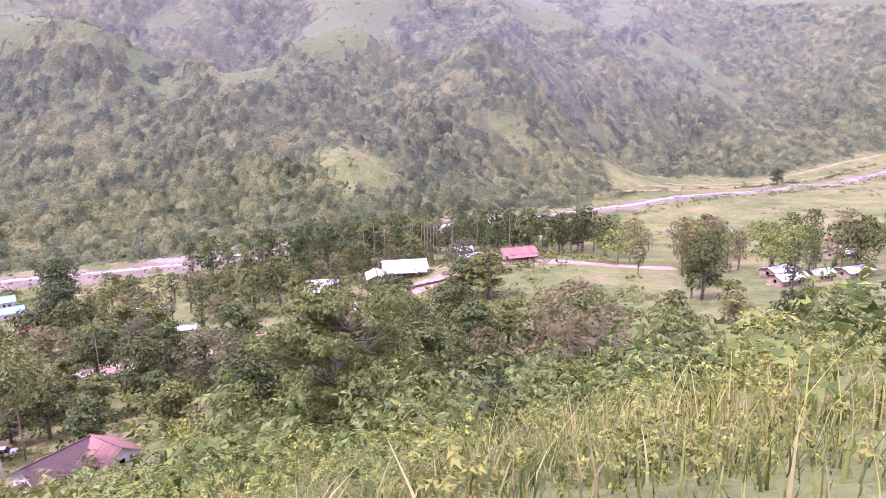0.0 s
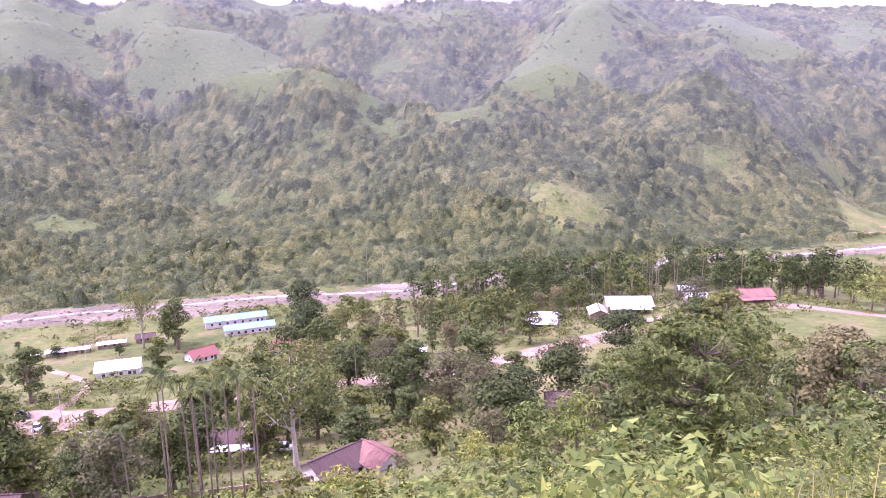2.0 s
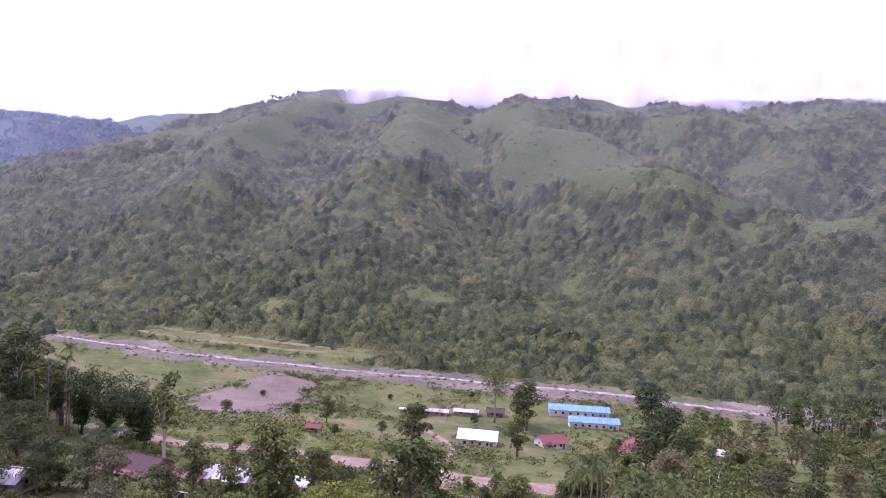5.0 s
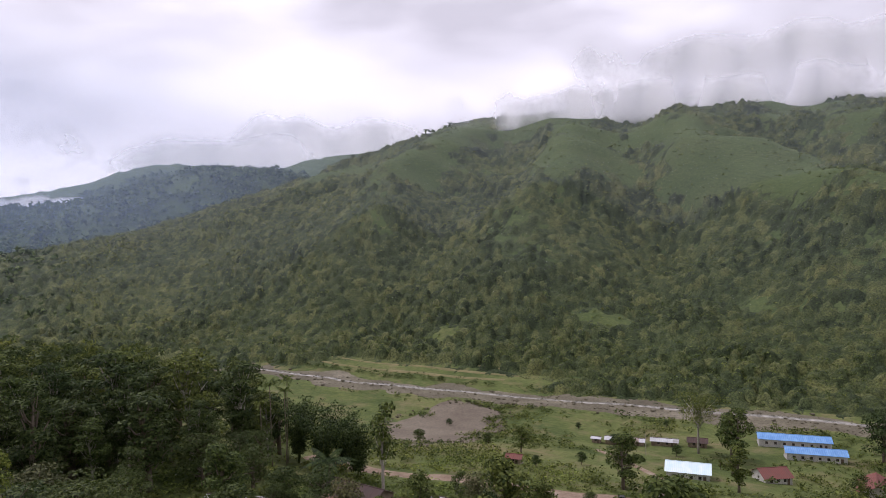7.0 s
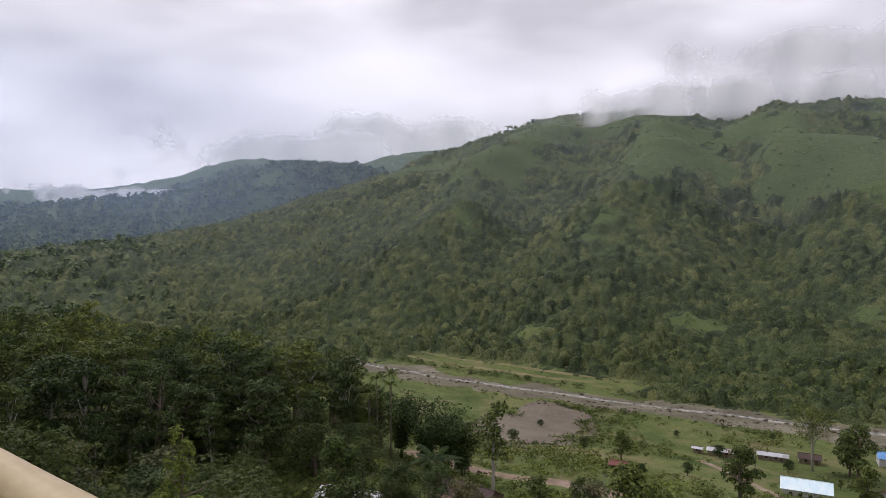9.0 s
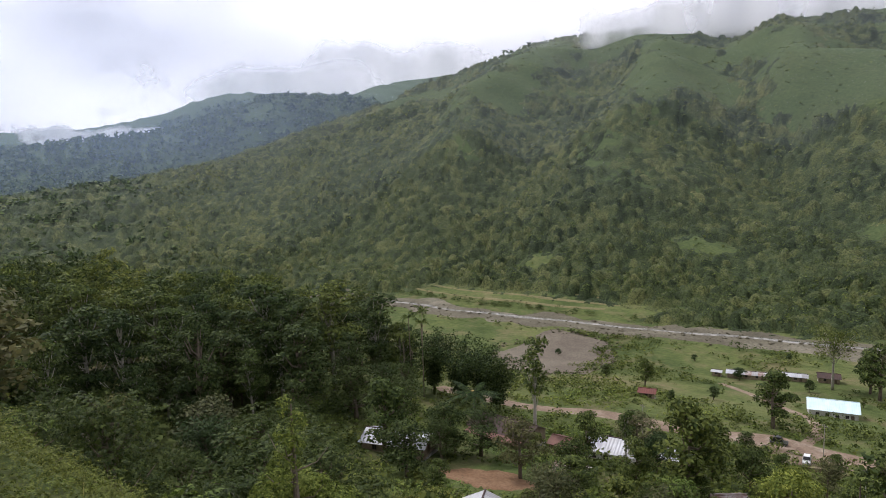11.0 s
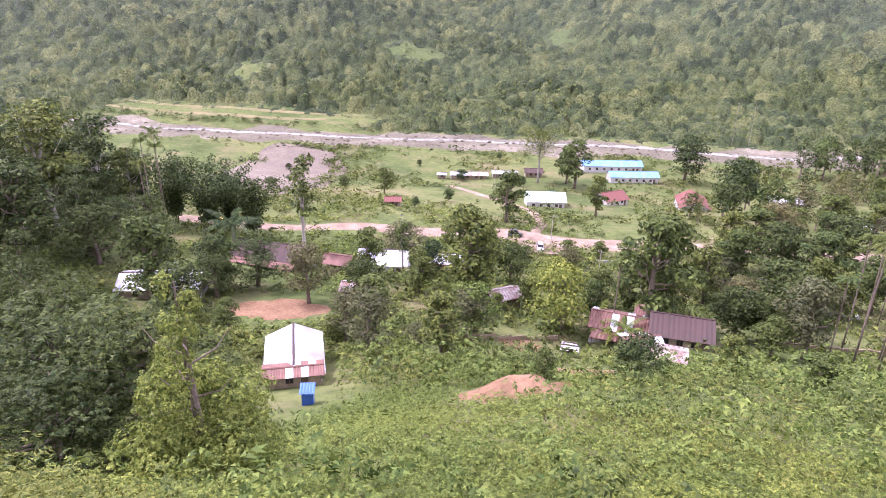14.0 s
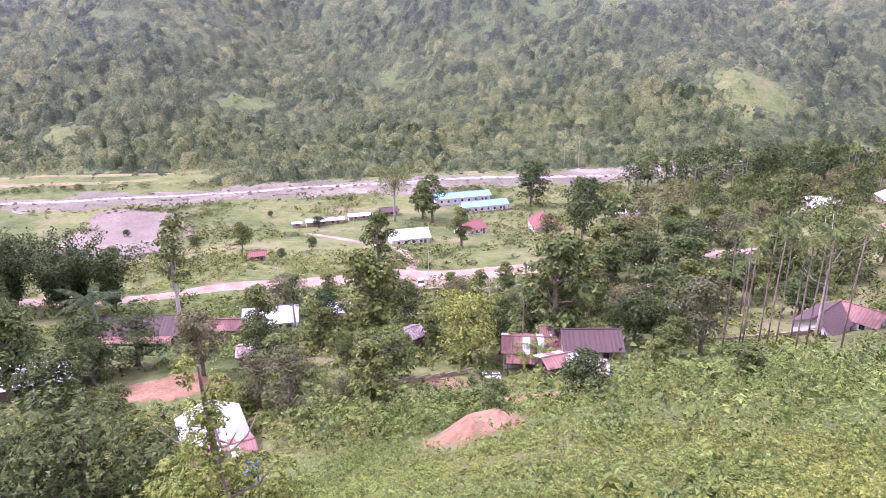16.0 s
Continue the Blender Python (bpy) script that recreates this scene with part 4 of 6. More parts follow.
def creeper(x, y, top):
    """A dead trunk hung with a climbing plant, narrow at its tip."""
    r = np.random.default_rng(5)
    base = spot(x, y)
    tall = top - base
    thing = tagged(new("creeper_tree"), "dead trunk smothered in bright green climbing plant", "tree")
    thing.location = (x, y, base)
    bm = bmesh.new()
    tube(bm, [(0, 0, -0.3), (0.2, 0.1, tall * 0.4), (-0.3, 0.2, tall * 0.8), (-0.5, 0.3, tall)], [0.3, 0.24, 0.14, 0.04], 8)
    for a in range(9):
        z = tall * (0.35 + 0.05 * a)
        d = Vector((math.cos(a * 2.3), math.sin(a * 2.3), 0.35))
        tube(bm, [Vector((0, 0, z)), Vector((0, 0, z)) + d * 1.6, Vector((0, 0, z)) + d * 2.4 + Vector((0, 0, 0.7))], [0.07, 0.04, 0.015], 5)
    part("trunk", bm, BARK, thing)
    bl = [(r.normal() * 1.1 * (1.4 - k / 14), r.normal() * 1.1 * (1.4 - k / 14), tall * (0.08 + 0.068 * k), *(2 * [2.2 * (1.08 - k / 15)]), 1.2) for k in range(14)]
    bl += [(2.6 * math.cos(1.3 * k), 2.6 * math.sin(1.3 * k), tall * (0.1 + 0.05 * k), 2.2, 2.2, 1.5) for k in range(8)]
    p, d = clump_points(6500, r, bl)
    v, f = leaves(p, 0.42 * (0.6 + 0.8 * r.random(6500)), r, d, shape=SPRIG_SHAPE)
    mesh_object("climbing_leaves", v, f, LEAF_BRIGHT, thing)


creeper(-100.5, -16, -16.5)
bare = tagged(make_tree(43, 7.5, 5.2, 2.6, 24, 1500, 0.34, LEAF_DULL, BARK, umbrella=0.9, girth=0.014, lump=0.5, shape=SPRIG_SHAPE), "half-bare tree with flat spreading dark branches", "tree")
settle(bare, 11, 45)
twigs = tagged(make_tree(44, 12, 5.0, 3.0, 24, 1500, 0.34, LEAF_DULL, BARK, umbrella=0.3, girth=0.007, lump=0.5, shape=SPRIG_SHAPE), "thin pinkish tree with mostly bare twigs", "tree")
settle(twigs, 13, 66)


# ---- palms, bananas, bamboo ----
def frond(r, long, droop, wide, n=9):
    """Leaflets along one arched rib, as quads."""
    v = []
    for k in range(n):
        t0, t1 = k / n, (k + 0.9) / n
        w = wide * math.sin(math.pi * (0.15 + 0.8 * (t0 + t1) / 2))
        for s in (-1, 1):
            a = (long * t0, 0, long * (0.55 * t0 - droop * t0 * t0))
            c = (long * t1, 0, long * (0.55 * t1 - droop * t1 * t1))
            v += [a, c, (c[0] + 0.35 * w, s * w, c[2] - 0.5 * w), (c[0] + 0.2 * w, s * w * 0.9, c[2] - 0.5 * w)]
    return np.array(v)


def make_palm(seed, tall, long, fronds, wide, girth, mat, label, group, droop=0.85):
    r = np.random.default_rng(seed)
    palm = tagged(new("palm"), label, "palm", group)
    bm = bmesh.new()
    lean = r.normal(size=2) * 0.03 * tall
    tube(bm, [(lean[0] * t * t, lean[1] * t * t, tall * t - 0.3 * (t == 0)) for t in (0, 0.25, 0.5, 0.75, 1)], [girth * 1.3, girth, girth, girth * 0.9, girth * 0.8], 8)
    part("trunk", bm, BARK, palm, smooth=True)
    vs = []
    for k in range(fronds):
        fr = frond(r, long * (0.8 + 0.4 * r.random()), droop * (0.6 + 0.8 * r.random()), wide, 18)
        a, up = k * 2.4, 0.7 * r.random() - 0.15
        x, z = fr[:, 0] * math.cos(up) - fr[:, 2] * math.sin(up), fr[:, 0] * math.sin(up) + fr[:, 2] * math.cos(up)
        vs.append(np.stack([x * math.cos(a) - fr[:, 1] * math.sin(a) + lean[0], x * math.sin(a) + fr[:, 1] * math.cos(a) + lean[1], z + tall], 1))
    v = np.concatenate(vs)
    mesh_object("fronds", v, np.arange(len(v)).reshape(-1, 4), mat, palm)
    return palm


betel = make_palm(51, 10, 1.9, 10, 0.45, 0.09, LEAF, "slender areca palm with a bare thin trunk", "areca palms")
spots = [(-76, 65), (-73, 69), (-70, 66), (-68, 72), (-73, 74), (-66, 67), (-64, 71), (-70, 76), (-62, 75), (-75, 79), (-65, 79), (-60, 68)]
for k, (x, y) in enumerate(spots):
    m = pose(x, y, spot(x, y), 0, 0, 77 * k) @ Matrix.Diagonal((1.15, 1.15, 1.3 + 0.06 * (k * 7 % 5), 1))
    if k:
        copy_thing(betel, m)
    else:
        betel.matrix_basis = m
r = np.random.default_rng(8)
for k in range(26):
    x, y = (-30 + 55 * r.random(), 240 + 25 * r.random()) if k < 16 else (-90 + 30 * r.random(), 245 + 30 * r.random())
    copy_thing(betel, pose(x, y, spot(x, y), 0, 0, 50 * k) @ Matrix.Diagonal((1.2, 1.2, 1.2 + 0.4 * r.random(), 1)))
for x, y, s in ((-71, 131, 1.35), (-106, 62, 0.95), (-205, 45, 1.6), (-208, 50, 1.5), (-198, 40, 1.3), (-71, 104, 0.9), (-212, 52, 1.7)):
    copy_thing(betel, pose(x, y, spot(x, y), 0, 0, 40 * x) @ Matrix.Diagonal((1.1, 1.1, s, 1)))
fan = make_palm(52, 5.0, 5.2, 15, 0.9, 0.3, LEAF_DARK_AND_SHADED, "broad fishtail palm with long drooping fronds", "palms", 0.7)
settle(fan, -187, 52, 1.25)
banana = make_palm(53, 1.8, 2.6, 8, 0.55, 0.14, LEAF_BRIGHT, "banana plant with broad arching leaves", "banana plants", 0.6)
settle(banana, -104, 57)
for k, (x, y) in enumerate([(-106, 58), (-103, 59), (-108, 60), (-101, 56), (-131, 33), (-133, 35), (-205, 8), (-208, 4), (-202, 3), (-199, 7), (-175, -8), (-172, -5), (-120, 36), (-96, 97), (100, 180), (103, 182)]):
    copy_thing(banana, pose(x, y, spot(x, y), 0, 0, 61 * k) @ Matrix.Scale(1.0 + 0.25 * (k % 3), 4))


def bamboo_clump(x, y, tall, seed):
    r = np.random.default_rng(seed)
    thing = tagged(new("bamboo"), "dense dark green bamboo clump with arching canes", "bamboo", "bamboo clumps")
    thing.location = (x, y, spot(x, y))
    pts = []
    for k in range(26):
        a, q = r.random() * 6.283, r.random()
        d = Vector((math.cos(a), math.sin(a), 0))
        line = [d * (0.6 * q + tall * 0.55 * q * t * t) + Vector((0, 0, tall * (t - 0.22 * q * t * t) * (0.8 + 0.2 * q))) for t in (0, 0.35, 0.7, 1)]
        if k < 14:
            bm = bmesh.new()
            tube(bm, line, [0.06, 0.055, 0.04, 0.015], 5)
            part("cane", bm, LEAF, thing)
        for t in np.linspace(0.2, 1, 11):
            c = line[0].lerp(line[1], t / 0.35) if t < 0.35 else line[1].lerp(line[2], (t - 0.35) / 0.35) if t < 0.7 else line[2].lerp(line[3], (t - 0.7) / 0.3)
            pts.append((*c, 1.5, 1.5, 0.9))
    p, d = clump_points(5600, r, pts)
    v, f = leaves(p, 0.6 * (0.6 + 0.8 * r.random(5600)), r, d)
    mesh_object("foliage", v, f, LEAF_DARK_AND_SHADED, thing)


bamboo_clump(-203, 58, 20, 61)
bamboo_clump(-195, 64, 17, 62)
bamboo_clump(-212, 55, 19, 63)
bamboo_clump(-206, 66, 16, 64)

# ---- undergrowth ----
EYE_LINE = smooth_line([(2, 1), (0, 0), (-26, -12), (-48, -23), (-66, -31), (-83, -35), (-130, -52)], 3)


def slope_dist(x, y):
    return np.min(np.hypot(x[:, None] - EYE_LINE[None, :, 0], y[:, None] - EYE_LINE[None, :, 1]), axis=1)


def valley_side(x, y):
    return (x * -0.39 + y * 0.92) > np.interp(x * -0.92 - y * 0.39, [-40, 0, 28, 53, 73, 90, 140], [2.2, 1.4, 0.8, -0.8, -1.0, 1.6, 4.4])


BARE = [(-289, 157, 20), (-270, 133, 17), (-306, 181, 17), (-99.5, 20, 4.6), (-98.5, 14, 4.2), (-99, 36, 6), (-114, 48, 6), (-152, 33, 9), (-130, 16, 6.5), (-176, 51, 9), (-158, 66, 9), (-170, 25, 8), (-104, 60, 5), (-95, 57, 5), (-59, 92, 8), (-115, 8, 3.5), (-124, 10, 5), (-121, 7, 4), (-93, 46, 3)]


def open_ground(x, y):
    ok = np.ones(len(x), bool)
    for a, c, q in BARE:
        ok &= np.hypot(x - a, y - c) > q
    return ok


rg = np.random.default_rng(71)
x, y = strew(12500, -150, 60, -50, 95, rg)
d = slope_dist(x, y)
k = valley_side(x, y) & ((d > 4.2) | ((d > 2.6) & (x < -20))) & (d < 66 + 14 * wave(x, y, 30, 41)) & open_ground(x, y)
x, y, d = x[k], y[k], d[k]
size = (0.8 + 2.3 * rg.random(len(x)) ** 2.2) * np.clip(0.35 + d / 45, 0.42, 1.25)
size *= np.where((np.abs(x + 98) < 8) & (y > -12) & (y < 20), 0.6, 1)      # low growth below the soil heap
size *= np.where(along(x, y, [(-94, -12), (-119, 8)]) < 5, 0.5, 1)
a = wave(x, y, 16, 43) + 0.5 * rg.normal(size=len(x))
near = d < 32
face = near & (x < -56) & (x > -118)
slope = ~near & (d < 60) & (x < -62) & (x > -125)
for mask, mat, lab, q, lf, sd in ((a > -0.25, LEAF_BRIGHT, "tangle of bright green shrubs and creepers on the slope", 60, 0.24, 81), (a <= -0.25, LEAF_OLIVE, "mid green shrubs covering the steep slope", 60, 0.22, 82)):
    for band, qq, ll in ((face, 58, lf * 0.60), (slope, 34, lf * 0.68), (near & ~face, 46, lf * 0.56), (~near & ~slope, 14, lf * 1.25)):
        s = mask & band
        scatter("shrubs", x[s], y[s], size[s], mat, lab, "shrubs", qq, sd, leaf=ll, squash=0.75, variants=16, shape=SPRIG_SHAPE)
        sd += 10
x, y = strew(2600, -112, -60, -24, 14, rg)
k = valley_side(x, y) & (slope_dist(x, y) > 9) & (np.hypot(x + 99, y - 15) > 6)
x, y = x[k], y[k]
scatter("shrubs", x, y, 1.0 + 1.1 * rg.random(len(x)) ** 1.5, LEAF_BRIGHT, "thick low creepers matted over the slope", "shrubs", 30, 131, leaf=0.21, squash=0.6, variants=14, shape=SPRIG_SHAPE)
x, y = strew(3000, -150, 60, -50, 95, rg)
d = slope_dist(x, y)
k = valley_side(x, y) & (d > 9) & (d < 70 + 14 * wave(x, y, 30, 41)) & open_ground(x, y) & (np.hypot(x + 118, y - 8) > 9) & ((np.abs(x + 97) > 8) | (y < -8) | (y > 14)) & (wave(x, y, 14, 61) + 0.7 * rg.normal(size=len(x)) > 0.1)
x, y, d = x[k], y[k], d[k]
size = (1.7 + 2.6 * rg.random(len(x)) ** 1.6) * np.clip(0.4 + d / 40, 0.5, 1.1)
size *= np.where(along(x, y, [(-94, -12), (-119, 8)]) < 5, 0.4, 1)      # a trodden way down to the cabin
a = rg.random(len(x))
scatter("shrubs", x[a < 0.7], y[a < 0.7], size[a < 0.7], LEAF_BRIGHT, "mounded bright green bushes on the slope", "shrubs", 50, 121, leaf=0.22, squash=0.85, variants=14, shape=SPRIG_SHAPE)
scatter("shrubs", x[a >= 0.7], y[a >= 0.7], size[a >= 0.7], LEAF, "mounded dark green bushes on the slope", "shrubs", 50, 122, leaf=0.22, squash=0.95, variants=14, shape=SPRIG_SHAPE)
x, y = strew(16000, -215, -50, 0, 135, rg)
k = (slope_dist(x, y) > 55) & open_ground(x, y) & (rg.random(len(x)) < np.clip(0.5 + wave(x, y, 12, 63), 0.1, 1))
k &= np.array([off_road(p, q, 6) for p, q in zip(x, y)])
x, y = x[k], y[k]
scatter("weeds", x, y, 0.5 + 1.6 * rg.random(len(x)) ** 2.5, LEAF_BRIGHT, "low weeds and herbs between the houses", "weeds", 16, 123, leaf=0.38, squash=0.6, variants=12, shape=SPRAY_SHAPE)
x, y = strew(24000, -320, 60, -20, 300, rg)
k = (slope_dist(x, y) > 62) & (beyond(x, y) < -16) & open_ground(x, y) & (rg.random(len(x)) < np.clip(0.42 + 0.9 * wave(x, y, 26, 47), 0.04, 1))
k &= np.array([off_road(p, q, 5.5) for p, q in zip(x, y)])
x, y = x[k], y[k]
scatter("bushes", x, y, 0.9 + 2.2 * rg.random(len(x)) ** 2.5, LEAF, "low green bushes dotted over the meadow", "bushes", 26, 84, leaf=0.36, squash=0.8, variants=12, shape=SPRAY_SHAPE)
bank = smooth_line(RIVER, 1.0)
pick = bank[rg.integers(0, len(bank), 2600)]
side = np.where(rg.random(len(pick)) < 0.62, 1, -1)
x, y = pick[:, 0] + rg.normal(size=len(pick)) * 2, pick[:, 1] + side * (20 + 4 * np.abs(rg.normal(size=len(pick))))
k = wave(x, y, 23, 57) + 0.5 * rg.normal(size=len(x)) > -0.1
x, y = x[k], y[k]
scatter("bushes", x, y, 0.9 + 2.6 * rg.random(len(x)) ** 2.2, LEAF_DARK_AND_SHADED, "dark bushes along the river banks", "bushes", 26, 86, leaf=0.34, squash=0.85, variants=12, shape=SPRAY_SHAPE)
x, y = strew(2000, 60, 430, 330, 690, rg)
k = (np.abs(beyond(x, y)) > 20) & (wave(x, y, 18, 48) + 0.8 * wave(x * 0.3, y, 30, 49) > 0.45)
x, y = x[k], y[k]
scatter("bushes", x, y, 1.0 + 1.5 * rg.random(len(x)), LEAF, "hedges between the flat river fields", "bushes", 24, 85, leaf=0.5, squash=0.6)


def blades(name, xs, ys, tall, mat, label, seed):
    """Tall grass: bent three-part blades."""
    r = np.random.default_rng(seed)
    z = lie(xs, ys)
    n = len(xs)
    a, w = r.random(n) * 6.283, 0.009 + 0.014 * r.random(n)
    h, bend = tall * (0.5 + 0.7 * r.random(n)), 0.15 + 0.5 * r.random(n)
    rows = []
    for t in (0, 0.4, 0.75, 1.0):
        px, py, pz = xs + np.cos(a) * bend * h * t * t, ys + np.sin(a) * bend * h * t * t, z - 0.05 + h * (t - 0.25 * bend * t * t)
        ww = w * (1.05 - t)
        rows.append((np.stack([px - np.sin(a) * ww, py + np.cos(a) * ww, pz], 1), np.stack([px + np.sin(a) * ww, py - np.cos(a) * ww, pz], 1)))
    v = np.stack([p for row in rows for p in row], 1)
    q = np.array([(0, 1, 3, 2), (2, 3, 5, 4), (4, 5, 7, 6)])
    f = (np.arange(n)[:, None, None] * 8 + q[None]).reshape(-1, 4)
    return tagged(mesh_object(name, v.reshape(-1, 3), f, mat), label, "grass", kind="stuff")


x, y = strew(150000, -110, 50, -50, 40, rg)
d = slope_dist(x, y)
k = valley_side(x, y) & (d > 6) & (d < 30) & ((x > 0) | (rg.random(len(x)) < 0.35)) & (rg.random(len(x)) < np.clip(0.4 + wave(x, y, 5, 51), 0.05, 1) * np.where(d > 12, 0.4, 1))
x, y = x[k], y[k]
half = rg.random(len(x)) < 0.4
blades("tall_grass", x[half], y[half], 1.5, STRAW, "tall pale dry grass on the road slope", 91)
blades("tall_grass", x[~half], y[~half], 1.3, LEAF_BRIGHT, "tall green grass on the road slope", 92)
x, y = strew(120000, -10, 34, -6, 36, rg)
d = slope_dist(x, y)
k = valley_side(x, y) & (d > 1.7) & (d < 13) & (rg.random(len(x)) < np.clip(0.25 + wave(x, y, 3, 53), 0.06, 1))
x, y = x[k], y[k]
half = rg.random(len(x)) < 0.3
blades("tall_grass", x[half], y[half], 0.75, STRAW, "pale seeding grass beside the road", 93)
blades("tall_grass", x[~half], y[~half], 0.6, LEAF_BRIGHT, "lush green grass beside the road", 94)
x, y = strew(19000, -110, 45, -48, 40, rg)
d = slope_dist(x, y)
k = valley_side(x, y) & ((d > 4.2) | ((d > 2.2) & (x < -35))) & (d < 13)
x, y = x[k], y[k]
scatter("herbs", x, y, 0.3 + 0.5 * rg.random(len(x)), LEAF_OLIVE, "low leafy herbs along the road edge", "herbs", 20, 95, leaf=0.26, squash=0.8, variants=12, shape=SPRIG_SHAPE)
x, y = strew(30000, -14, 34, -8, 24, rg)
d = slope_dist(x, y)
k = valley_side(x, y) & (d > 1.6) & (d < 6.5)
blades("tall_grass", x[k], y[k], 0.34, LEAF_OLIVE, "short green grass at the road edge", 96)
x, y = strew(2600, -92, -60, -38, -18, rg)
d = slope_dist(x, y)
k = (x * -0.39 + y * 0.92 > np.interp(x * -0.92 - y * 0.39, [53, 73, 90, 140], [-0.4, -0.6, 1.9, 4.6])) & (d > 1.9) & (d < 9)
scatter("shrubs", x[k], y[k], 0.5 + 0.7 * rg.random(k.sum()), LEAF_OLIVE, "low tangled shrubs below the road edge", "shrubs", 34, 141, leaf=0.17, squash=0.7, variants=12, shape=SPRIG_SHAPE)
# ---- houses ----
def corrugated(bm, w, run, pitch, thick=0.03, wave_len=0.6, amp=0.035):
    """One roof slope: ridge along x at the top, falling towards -y; ribs run down the slope."""
    n = max(6, int(w / (wave_len / 2)))
    c, s = math.cos(radians(pitch)), math.sin(radians(pitch))
    grid = []
    for side in (1, -1):
        row = []
        for k in range(n + 1):
            x = -w / 2 + w * k / n
            up = amp * (1 if k % 2 else -1) + side * thick / 2
            row.append((bm.verts.new((x, 0, up)), bm.verts.new((x, -run * c, -run * s + up))))
        grid.append(row)
    for k in range(n):
        (a, b), (d, e) = grid[0][k], grid[0][k + 1]
        bm.faces.new((a, b, e, d))
        (a, b), (d, e) = grid[1][k], grid[1][k + 1]
        bm.faces.new((a, d, e, b))
        for j in (0, 1):
            q = (grid[0][k][j], grid[0][k + 1][j], grid[1][k + 1][j], grid[1][k][j])
            bm.faces.new(q if j == 0 else q[::-1])
    for k in (0, n):
        bm.faces.new((grid[0][k][0], grid[0][k][1], grid[1][k][1], grid[1][k][0]))


def wall_side(bm, long, tall, openings, m, thick=0.16):
    """A wall along x with holes: rows of x0 x1 z0 z1."""
    xs = sorted({-long / 2, long / 2, *[o[0] for o in openings], *[o[1] for o in openings]})
    zs = sorted({-0.8, tall, *[o[2] for o in openings], *[o[3] for o in openings]})
    for x0, x1 in zip(xs, xs[1:]):
        for z0, z1 in zip(zs, zs[1:]):
            mx, mz = (x0 + x1) / 2, (z0 + z1) / 2
            if not any(o[0] < mx < o[1] and o[2] < mz < o[3] for o in openings):
                box(bm, x0, x1, -thick / 2, thick / 2, z0, z1, m)


